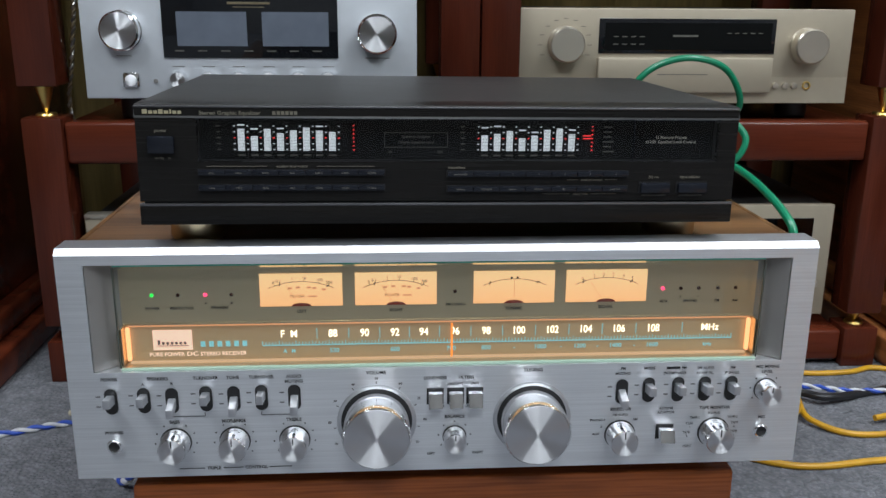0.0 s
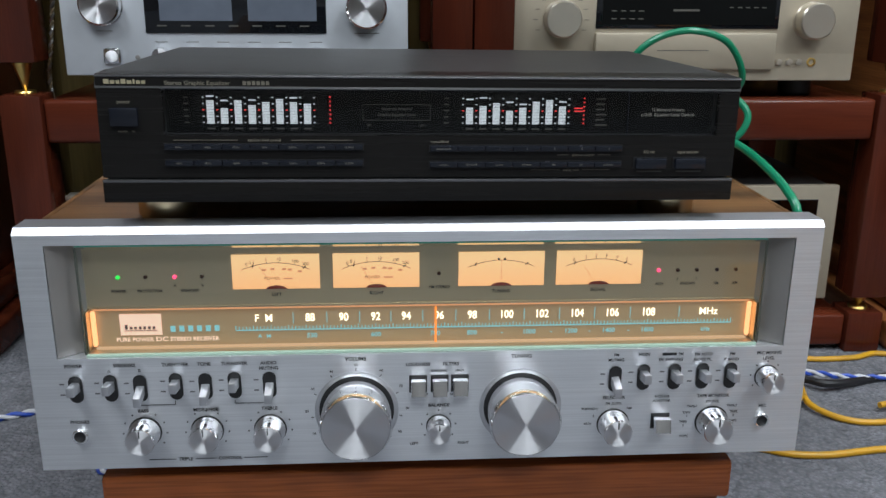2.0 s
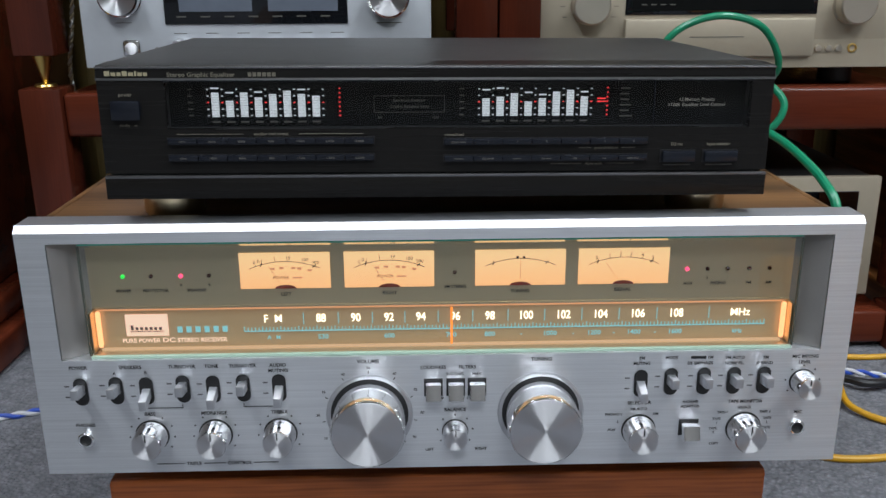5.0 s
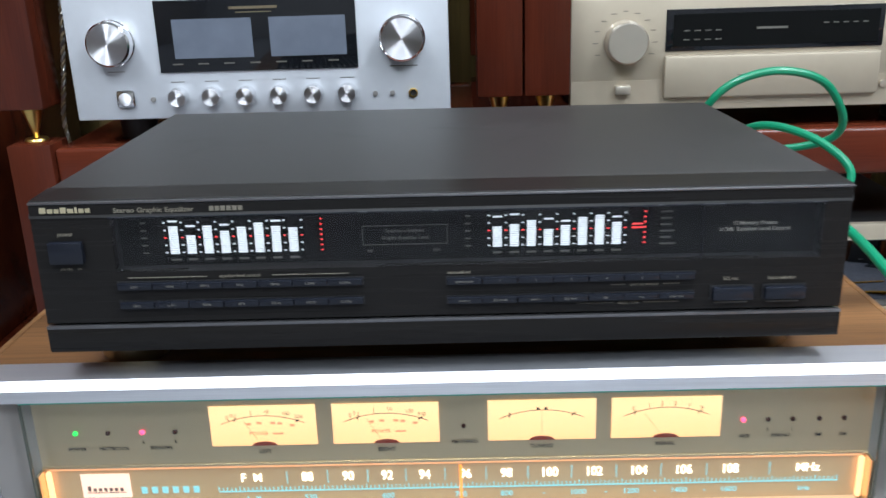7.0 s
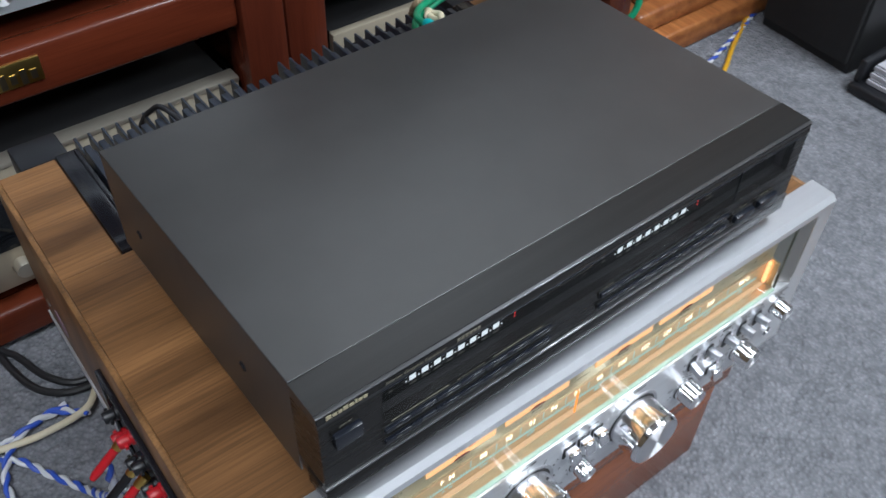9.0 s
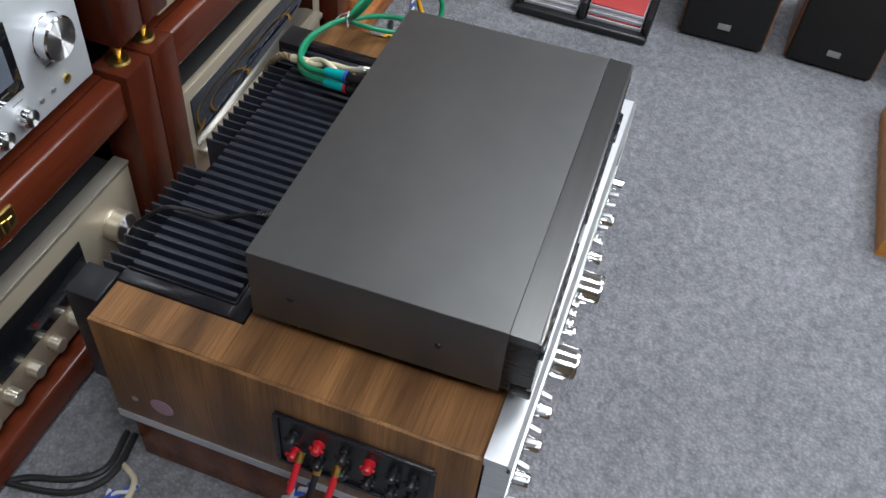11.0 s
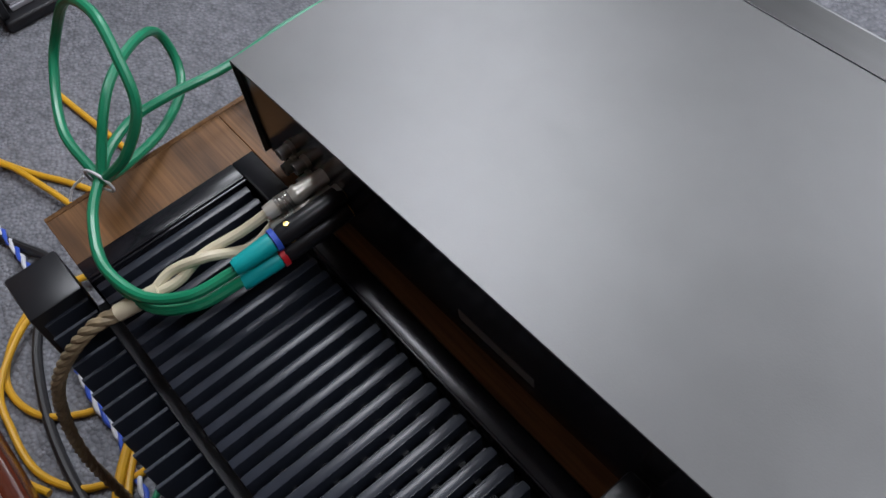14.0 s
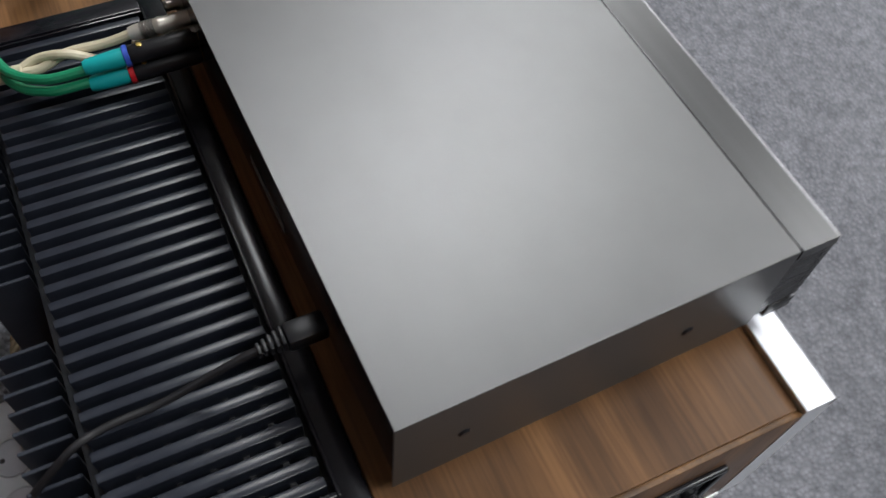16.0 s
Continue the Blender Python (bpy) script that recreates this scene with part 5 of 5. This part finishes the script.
def lower_amplifier():
    t = thing("low_shelf_amplifier", pose(0.010, -0.005, 0), "pale champagne amplifier with a row of small knobs", "amplifier")
    x0, x1, y, z0, z1 = -0.470, 0.016, 0.615, -0.108, 0.058
    part("faceplate", box(x0, x1, y, y + 0.012, z0, z1, 0.002), CHAMPAGNE, t, "champagne faceplate")
    part("top_trim", box(x0, x1, y - 0.002, y + 0.020, z1 - 0.004, z1 + 0.002, 0.001), CHAMP_PALE, t)
    part("case", box(x0 + 0.004, x1 - 0.004, y + 0.0202, y + 0.40, z0 + 0.004, z1 - 0.006, 0.002), AMP_BLACK, t)
    part("display_window", box(x0 + 0.060, -0.105, y - 0.0015, y + 0.002, -0.052, 0.022, 0.0008), DISPLAY, t, "dark display window")
    turned_knob(t, -0.040, y, -0.008, 0.022, 0.022, CHAMP_PALE, SPUN, "volume_knob")
    for k in range(8):
        turned_knob(t, -0.112 - 0.0425 * k, y, -0.078, 0.0105, 0.015, CHAMP_PALE, CHAMP_PALE, "tone_knob")
    for k in range(3):
        part("small_button", lathe([(0.003, 0), (0.003, 0.003), (0, 0.0035)], 16, front(-0.026 - 0.014 * k, y, -0.058)), STEEL, t)
    feet(t, x0, x1, y, y + 0.40, -0.1248, z0 + 0.004)


def glass_front_amplifier():
    t = thing("glass_front_amplifier", pose(0.009, -0.005, 0), "champagne-framed amplifier with a wide mirror-dark glass front", "amplifier")
    x0, x1, y, z0, z1 = 0.150, 0.604, 0.615, -0.104, 0.066
    part("faceplate", box(x0, x1, y, y + 0.012, z0, z1, 0.002), CHAMPAGNE, t, "champagne faceplate")
    part("case", box(x0 + 0.004, x1 - 0.004, y + 0.0122, y + 0.40, z0 + 0.004, z1 - 0.003, 0.002), AMP_BLACK, t)
    part("glass_window", box(x0 + 0.022, x1 - 0.030, y - 0.0015, y + 0.002, -0.042, 0.046, 0.0008), material("mirror_dark_glass", (0.16, 0.17, 0.19), 0.04, 1.0, vary=0.05, rough_vary=0.01), t, "dark mirror glass")
    part("flap", box(x0 + 0.020, x1 - 0.020, y - 0.016, y, -0.056, -0.046, 0.002), CHAMP_PALE, t, "bright metal strip")
    for k in range(5):
        turned_knob(t, 0.225 + 0.075 * k, y, -0.082, 0.006, 0.014, CHROME, SPUN, "small_knob")
    feet(t, x0, x1, y, y + 0.40, -0.1248, z0 + 0.004)


room()
RECEIVER = receiver()
EQUALISER = equaliser()
stand()
rack(-0.522, 0.0845, -0.208)
rack(0.0855, 0.692, 0.326)
silver_amplifier()
champagne_amplifier()
lower_amplifier()
glass_front_amplifier()


# ---- cables ----
def cable(name, points, radius, mat, label, n=10):
    return tagged(part(name, tube(points, radius, n), mat), label, "cable")


def twisted_cable(name, points, label, r=0.0042, turns=28):
    t = thing(name, None, label, "cable")
    part("strand", tube(twisted(points, r * 0.55, turns, 2, 0), r * 0.62, 8, smooth_path=False), BLUE_RUB, t, "blue strand")
    part("strand", tube(twisted(points, r * 0.55, turns, 2, 1), r * 0.62, 8, smooth_path=False), WHITE_RUB, t, "white strand")
    return t


def green_interconnect():
    t = thing("green_interconnect", None, "green signal cable tied in loops, plugged into the equaliser", "cable")
    tie = (0.248, 0.389, 0.210)
    for dx, dz in ((0.0, 0.0), (-0.002, -0.010)):
        part("cable_run", tube([(0.118 + dx, 0.362, 0.219 + dz), (0.128 + dx, 0.391, 0.211 + dz), (0.152 + dx, 0.413, 0.205 + dz), (0.190, 0.420, 0.205 + dz * 0.4),
                                (0.225, 0.407, 0.208), tie], 0.0036), GREEN_RUB, t)
    part("cable_run", tube([tie, (0.300, 0.388, 0.212), (0.343, 0.368, 0.224), (0.350, 0.352, 0.246), (0.326, 0.340, 0.281), (0.286, 0.336, 0.293), (0.250, 0.342, 0.284),
                            (0.229, 0.350, 0.262), (0.230, 0.370, 0.232), (0.246, 0.390, 0.208)], 0.0036), GREEN_RUB, t)
    part("cable_run", tube([(0.247, 0.390, 0.206), (0.266, 0.365, 0.236), (0.287, 0.343, 0.244), (0.315, 0.312, 0.236), (0.335, 0.292, 0.215), (0.326, 0.290, 0.191),
                            (0.305, 0.303, 0.182), (0.278, 0.335, 0.186), (0.258, 0.370, 0.197), (0.249, 0.390, 0.205)], 0.0036), GREEN_RUB, t)
    part("cable_run", tube([(0.248, 0.391, 0.205), (0.272, 0.372, 0.203), (0.288, 0.345, 0.201), (0.288, 0.315, 0.202), (0.284, 0.268, 0.201), (0.288, 0.215, 0.201), (0.289, 0.166, 0.198),
                            (0.289, 0.120, 0.191), (0.290, 0.088, 0.182), (0.292, 0.070, 0.168), (0.296, 0.070, 0.130), (0.305, 0.110, 0.0), (0.300, 0.250, -0.090), (0.262, 0.440, -0.155), (0.200, 0.560, -0.175)], 0.0036), GREEN_RUB, t)
    ring = [(0.248 + 0.012 * math.cos(a), 0.390 + 0.004 * math.cos(a), 0.208 + 0.008 * math.sin(a)) for a in np.linspace(0, 6.28, 14)]
    part("cable_tie", tube(ring, 0.0011, 6, 4), WHITE_RUB, t, "white cable tie")
    part("cable_tie_end", tube([(0.256, 0.396, 0.211), (0.260, 0.406, 0.203), (0.258, 0.412, 0.196)], 0.0009, 6, 4), WHITE_RUB, t)
    for i, (x, z) in enumerate(((0.114, 0.2270), (0.112, 0.2125))):
        d = Vector((0.003, 0.050, -0.004)).normalized()
        a = Vector((x, 0.2885, z))
        q = d.to_track_quat("Z", "Y").to_matrix().to_4x4()
        p = part("plug", lathe([(0.0, -0.004), (0.0058, -0.004), (0.0068, 0.0), (0.0068, 0.040), (0.0058, 0.044), (0, 0.044)], 28, Matrix.Translation(a) @ q), BLACK_PL, t, "black metal plug")
        part("collar", lathe([(0.0072, 0.0438), (0.0076, 0.0442), (0.0076, 0.0472), (0.0072, 0.0476)], 28, Matrix.Translation(a) @ q), BLUE_RUB if i == 0 else RED_PL, p)
        part("gold_collar", lathe([(0.0066, -0.0075), (0.0074, -0.0070), (0.0074, -0.0042), (0.0066, -0.0038)], 28, Matrix.Translation(a) @ q), BRASS, p)
        part("set_screw", lathe([(0, 0.0012), (0.0018, 0.001), (0.002, 0)], 12, Matrix.Translation(a + d * 0.036 + Vector((-0.0, 0, 0.0066)))), BRASS, p)
        part("heatshrink", lathe([(0.0064, 0.0476), (0.0066, 0.052), (0.0056, 0.072), (0.0046, 0.075), (0.0036, 0.075)], 24, Matrix.Translation(a) @ q), TEAL, t, "teal heatshrink sleeve")


def cream_interconnect():
    t = thing("cream_interconnect", None, "cream and braided signal cable with chrome plugs", "cable")
    for x, z, w in ((0.1305, 0.2300, 0), (0.1305, 0.2165, 1)):
        a, d = Vector((x, 0.288, z)), Vector((0.009, 0.050, -0.010)).normalized()
        q = d.to_track_quat("Z", "Y").to_matrix().to_4x4()
        p = part("plug", lathe([(0, -0.004), (0.0052, -0.004), (0.0056, 0.0), (0.0056, 0.016), (0.0062, 0.017), (0.0062, 0.019), (0.0056, 0.020), (0.0056, 0.034), (0.0048, 0.040), (0, 0.040)], 28,
                                Matrix.Translation(a) @ q), PLUG_STEEL, t, "brushed steel plug")
        for k in range(5):
            part("grip_ring", lathe([(0.0057, 0.022 + 0.002 * k), (0.0061, 0.0225 + 0.002 * k), (0.0061, 0.0233 + 0.002 * k), (0.0057, 0.0238 + 0.002 * k)], 24, Matrix.Translation(a) @ q), STEEL, p)
        e = a + d * 0.038
        part("cable_leg", tube([tuple(e), tuple(e + d * 0.02 + Vector((0.002 * (1 - 2 * w), 0, -0.004))), (0.149 - 0.006 * w, 0.370, 0.209 + 0.004 * w), (0.149 + 0.007 * w, 0.391, 0.201 + 0.003 * w), (0.155, 0.408, 0.197)], 0.0034), CREAM_RUB, t)
    part("sleeve", tube([(0.153, 0.402, 0.198), (0.158, 0.413, 0.194), (0.165, 0.430, 0.188)], 0.0058, 14), CREAM_RUB, t, "cream sleeve")
    run = [(0.164, 0.428, 0.189), (0.172, 0.452, 0.180), (0.188, 0.483, 0.138), (0.208, 0.503, 0.070), (0.222, 0.518, -0.020), (0.214, 0.520, -0.100), (0.190, 0.520, -0.160), (0.150, 0.530, -0.175)]
    for k in range(3):
        part("braid_strand", tube(twisted(run, 0.0022, 34, 3, k), 0.0030, 8, smooth_path=False), BEIGE_BRAID, t)


def power_cord():
    t = thing("mains_cable", None, "black mains cord plugged into the equaliser's back", "cable")
    b = box(-0.0075, 0.0075, 0.0, 0.024, -0.006, 0.006, 0.002)
    part("plug", b, BLACK_PL, t).location = (-0.128, 0.2840, 0.226)
    for k in range(5):
        part("strain_relief", box(-0.0062 + 0.0006 * k, 0.0062 - 0.0006 * k, 0.0, 0.0024, -0.005 + 0.0004 * k, 0.005 - 0.0004 * k, 0.0008), BLACK_PL, t).location = (-0.1275, 0.3085 + 0.0036 * k, 0.2255 - 0.001 * k)
    part("cord", tube([(-0.128, 0.304, 0.226), (-0.126, 0.330, 0.218), (-0.121, 0.362, 0.196), (-0.119, 0.386, 0.1835), (-0.121, 0.420, 0.1832), (-0.128, 0.446, 0.178), (-0.136, 0.490, 0.120), (-0.140, 0.505, 0.0), (-0.135, 0.515, -0.12), (-0.10, 0.540, -0.175)], 0.0026), BLACK_RUB, t)


def floor_cables():
    z = FLOOR + 0.004
    cable("yellow_cable", [(1.06, 0.595, z), (0.913, 0.523, z), (0.827, 0.475, z), (0.714, 0.424, z), (0.621, 0.374, z), (0.545, 0.368, z), (0.505, 0.405, z + 0.004), (0.515, 0.460, z + 0.006),
                           (0.519, 0.493, z + 0.004), (0.495, 0.538, z), (0.449, 0.566, z), (0.400, 0.559, z), (0.369, 0.529, z), (0.356, 0.490, z), (0.370, 0.430, z + 0.006), (0.425, 0.390, z + 0.010),
                           (0.482, 0.402, z + 0.012), (0.503, 0.440, z + 0.014), (0.503, 0.478, z + 0.012), (0.494, 0.522, z + 0.010), (0.445, 0.572, z + 0.008), (0.395, 0.584, z + 0.004), (0.342, 0.585, z),
                           (0.298, 0.564, z), (0.279, 0.536, z), (0.266, 0.504, z), (0.275, 0.470, z)], 0.0040, YELLOW_RUB, "yellow cable coiled on the carpet")
    cable("yellow_cable", [(0.590, 0.398, z + 0.006), (0.660, 0.415, z + 0.008), (0.734, 0.440, z + 0.008), (0.765, 0.490, z + 0.006), (0.730, 0.548, z), (0.682, 0.571, z), (0.640, 0.558, z), (0.575, 0.556, z),
                           (0.519, 0.566, z + 0.006), (0.452, 0.592, z + 0.008), (0.407, 0.602, z + 0.006), (0.345, 0.600, z), (0.310, 0.585, z)], 0.0040, YELLOW_RUB, "yellow cable looping beside the rack")
    cable("yellow_cable", [(0.318, 0.476, z + 0.008), (0.290, 0.505, z + 0.010), (0.262, 0.530, z + 0.010), (0.228, 0.553, z + 0.006), (0.185, 0.572, z), (0.130, 0.592, z)], 0.0052, YELLOW_RUB, "thick yellow cable crossing the carpet")
    cable("yellow_cable", [(0.80, 0.330, z), (0.62, 0.306, z), (0.537, 0.300, z), (0.465, 0.291, z), (0.415, 0.302, z), (0.350, 0.350, z), (0.305, 0.440, z + 0.004), (0.289, 0.495, z + 0.006), (0.235, 0.536, z + 0.004), (0.17, 0.55, z)], 0.0042, YELLOW_RUB, "yellow cable running under the stand's edge")
    twisted_cable("blue_white_cable", [(1.20, 0.590, z), (1.06, 0.577, z), (0.937, 0.540, z), (0.785, 0.497, z + 0.004), (0.617, 0.483, z + 0.004), (0.512, 0.486, z + 0.014), (0.372, 0.503, z + 0.006), (0.321, 0.503, z), (0.265, 0.511, z), (0.205, 0.519, z), (0.15, 0.53, z)],
                  "blue and white twisted speaker cable on the carpet")
    twisted_cable("blue_white_cable", [(-0.95, 0.36, z), (-0.70, 0.390, z), (-0.535, 0.420, z), (-0.460, 0.447, z), (-0.380, 0.461, z), (-0.318, 0.468, z + 0.004), (-0.285, 0.440, z + 0.01)], "blue and white twisted speaker cable beside the stand")
    twisted_cable("blue_white_cable", [(-0.300, 0.470, z + 0.004), (-0.340, 0.466, z + 0.006), (-0.372, 0.446, z + 0.004), (-0.388, 0.400, z + 0.004), (-0.372, 0.350, z), (-0.345, 0.300, z), (-0.318, 0.262, z + 0.04), (-0.308, 0.222, z + 0.14), (-0.304, 0.206, 0.058)],
                  "blue and white speaker cable rising to the receiver")
    twisted_cable("blue_white_cable", [(-0.420, 0.470, z), (-0.372, 0.438, z), (-0.345, 0.395, z), (-0.322, 0.350, z + 0.01), (-0.310, 0.290, z + 0.07), (-0.304, 0.230, z + 0.16), (-0.300, 0.186, 0.050)], "blue and white speaker cable rising to the receiver")
    cable("clear_cable", [(-0.46, 0.478, z), (-0.372, 0.452, z + 0.006), (-0.330, 0.446, z + 0.006), (-0.285, 0.446, z + 0.012), (-0.262, 0.480, z)], 0.0040, CREAM_RUB, "pale clear cable on the carpet")
    cable("black_cable", [(-0.36, 0.62, z), (-0.325, 0.580, z), (-0.305, 0.526, z), (-0.275, 0.495, z), (-0.22, 0.500, z)], 0.0045, BLACK_RUB, "black cable on the carpet behind the stand")
    cable("black_cable", [(-0.34, 0.64, z), (-0.335, 0.570, z), (-0.318, 0.512, z), (-0.280, 0.482, z + 0.003), (-0.22, 0.488, z)], 0.0045, BLACK_RUB, "black cable on the carpet behind the stand")
    cable("black_cable", [(0.10, 0.56, z), (0.32, 0.56, z), (0.45, 0.53, z), (0.526, 0.480, z + 0.006), (0.556, 0.458, z + 0.008), (0.640, 0.490, z), (0.80, 0.540, z)], 0.0055, BLACK_RUB, "thick dark cable on the carpet")
    for y, zz, m in ((0.205, 0.072, RED_PL), (0.186, 0.060, BLACK_PL), (0.165, 0.072, RED_PL)):
        t = thing("banana_plug", pose(-0.293, y, zz, 0, -130, 0), "slim speaker plug pushed into the receiver's side", "plug", "speaker plugs")
        part("sleeve", lathe([(0.0, 0), (0.0032, 0), (0.0036, 0.004), (0.0036, 0.026), (0.0026, 0.032), (0, 0.032)], 20), m, t)
        part("gold_tip", lathe([(0.0042, -0.010), (0.0042, 0.0), (0, 0.0)], 20), BRASS, t)
    t = thing("grey_cable", None, "grey braided cable hanging beside the silver amplifier", "cable")
    g = [(-0.452, 0.650, 0.420), (-0.458, 0.650, 0.340), (-0.468, 0.652, 0.270), (-0.480, 0.660, 0.200), (-0.470, 0.680, 0.120)]
    for k in range(2):
        part("strand", tube(twisted(g, 0.0016, 60, 2, k), 0.0020, 8, smooth_path=False), BEIGE_BRAID if k else STEEL, t)


def power_strip():
    t = thing("power_strip", pose(-0.018, 0.545, FLOOR), "white mains power strip with a lit red switch behind the stand", "power strip")
    body = part("body", box(-0.125, 0.115, -0.026, 0.026, 0.0, 0.034, 0.004), WHITE_RUB, t)
    part("switch", box(-0.120, -0.110, -0.006, 0.006, 0.034, 0.0375, 0.001), glow("lit_red_switch", (1.0, 0.05, 0.03), 0.7, (0.4, 0.02, 0.02)), t, "lit red rocker switch")
    for x in (-0.095, -0.045, 0.005, 0.055):
        well = part("socket", lathe([(0.0, 0.0344), (0.0175, 0.0344), (0.0185, 0.0352), (0.0195, 0.0341)], 32, Matrix.Translation((x, 0, 0))), PAPER_PALE, body)
        for dy in (-0.0095, 0.0095):
            part("socket_hole", lathe([(0.0, 0.0347), (0.0025, 0.0347), (0.0025, 0.0342)], 12, Matrix.Translation((x, dy, 0))), DARK, body)


# ---- other furniture and loudspeakers round the aisle ----
def plinth_cabinet(name, x0, x1, y0, y1, mat, label, top):
    """A cabinet on a stepped, moulded plinth."""
    t = thing(name, None, label, "cabinet")
    part("plinth", box(x0, x1, y0, y1, FLOOR, FLOOR + 0.045, 0.006, 3), mat, t)
    part("plinth_step", box(x0 + 0.02, x1 - 0.02, y0 + 0.025, y1, FLOOR + 0.045, FLOOR + 0.085, 0.010, 4), mat, t)
    part("body", box(x0 + 0.045, x1 - 0.045, y0 + 0.055, y1, FLOOR + 0.085, top, 0.004), mat, t)
    part("door_panel", box(x0 + 0.10, x1 - 0.10, y0 + 0.047, y0 + 0.056, FLOOR + 0.16, top - 0.08, 0.006, 3), mat, t)
    return t


def small_speaker(x, y0, y1, height, turn):
    cy = (y0 + y1) / 2
    w = (y1 - y0) / 2
    t = thing("bookshelf_speaker", pose(x, cy, FLOOR, 0, 0, turn), "black-fronted wooden bookshelf loudspeaker standing on the carpet", "loudspeaker", "small loudspeakers along the aisle")
    part("cabinet", box(0.014, 0.24, -w, w, 0.0, height, 0.004), ORANGE_WOOD, t, "orange wood cabinet")
    part("grille", box(0.0, 0.0138, -w + 0.004, w - 0.004, 0.004, height - 0.004, 0.006, 3), GRILLE_CLOTH, t, "black cloth grille")
    part("badge", box(-0.0015, 0.0002, -0.013, 0.013, 0.036, 0.050, 0.001), STEEL, t, "small silver badge")
    return t


def lying_speaker():
    t = thing("wooden_speaker", None, "honey-wood loudspeaker with silver-ringed cones lying face up", "loudspeaker")
    x0, x1, y0, y1, zt = 0.537, 0.935, -0.80, -0.445, -0.118
    b = box(x0, x1, y0, y1, FLOOR, zt)
    top = [f for f in b.faces if f.normal.z > 0.9]
    bmesh.ops.inset_region(b, faces=top, thickness=0.014, depth=0.010)
    part("cabinet", b, MAPLE, t, "honey wood cabinet", smooth=False)
    z = zt + 0.0102
    for x, y, r in ((0.695, -0.565, 0.098), (0.865, -0.60, 0.05)):
        m = Matrix.Translation((x, y, z))
        ring = part("driver_ring", lathe([(r, 0.0), (r, 0.003), (r * 0.95, 0.005), (r * 0.80, 0.004), (r * 0.78, 0.0)], 56, m), STEEL, t, "silver driver ring")
        part("surround", lathe([(r * 0.78, 0.0005), (r * 0.72, 0.006), (r * 0.64, 0.001)], 56, m), BLACK_RUB, ring)
        part("driver_cone", lathe([(r * 0.64, 0.001), (r * 0.25, -0.012), (r * 0.22, -0.006), (0.0, 0.002)], 56, m), DISPLAY, ring)
    return t


def disc_tray():
    t = thing("disc_rack", None, "black moulded rack holding flat disc cases", "rack")
    b = box(0.955, 1.32, 0.035, 0.325, FLOOR, FLOOR + 0.018, 0.006, 3)
    part("tray", b, BLACK_PL, t)
    for y in (0.040, 0.178, 0.318):
        part("divider", box(0.965, 1.31, y - 0.006, y + 0.006, FLOOR + 0.018, FLOOR + 0.060, 0.004), BLACK_PL, t)
    for k, (y0, y1, m, tilt) in enumerate(((0.052, 0.168, PAPER_RED, 0.0), (0.192, 0.306, PAPER_PALE, 0.0))):
        for q in range(3):
            c = thing("disc_case", None, "flat plastic disc case in the black rack" if q else "flat disc case with a printed sleeve in the rack", "disc case", "disc cases")
            z = FLOOR + 0.0185 + 0.0112 * q
            part("tray", box(0.975 + 0.004 * q, 1.115 + 0.004 * q, y0, y1, z, z + 0.0075, 0.001), PAPER_PALE, c)
            part("sleeve", box(0.978 + 0.004 * q, 1.112 + 0.004 * q, y0 + 0.002, y1 - 0.002, z + 0.0076, z + 0.0105, 0.0005), m if q != 1 else PAPER_PALE, c)


def tall_dark_speaker():
    t = thing("floor_speaker", pose(0.985, 0.352, FLOOR, 0, 0, -4), "dark floor-standing loudspeaker on the carpet", "loudspeaker")
    part("cabinet", box(0.012, 0.26, 0.0, 0.19, 0.0, 0.80, 0.004), AMP_BLACK, t)
    part("grille", box(0.0, 0.0118, 0.004, 0.186, 0.02, 0.79, 0.005), GRILLE_CLOTH, t)


def curtain():
    b = bmesh.new()
    rows = []
    for z in (FLOOR, 0.2, 0.5, 0.85):
        rows.append([b.verts.new((-1.3 + 0.02 * k, 1.18 + 0.018 * math.sin(k * 0.9) + 0.008 * math.sin(k * 0.37 + z), z)) for k in range(131)])
    for a, c in zip(rows, rows[1:]):
        for k in range(130):
            b.faces.new((a[k], a[k + 1], c[k + 1], c[k]))
    geo = bmesh.ops.extrude_face_region(b, geom=b.faces[:])
    for v in geo["geom"]:
        if isinstance(v, bmesh.types.BMVert):
            v.co.y += 0.004
    tagged(part("curtain", b, CURTAIN), "old gold pleated curtain hanging behind the racks", "curtain")


green_interconnect()
cream_interconnect()
power_cord()
floor_cables()
power_strip()
plinth_cabinet("orange_cabinet", 0.705, 1.45, 0.565, 1.05, ORANGE_WOOD, "orange-brown wooden cabinet on a moulded plinth", 0.95)
plinth_cabinet("dark_cabinet", -1.25, -0.582, 0.515, 1.05, CHERRY_X, "dark cherry wooden cabinet on a moulded plinth", 0.95)
small_speaker(1.036, -0.200, -0.018, 0.33, 0)
small_speaker(1.040, -0.424, -0.242, 0.33, -3)
small_speaker(1.030, -0.655, -0.470, 0.33, -2)
lying_speaker()
disc_tray()
tall_dark_speaker()
curtain()
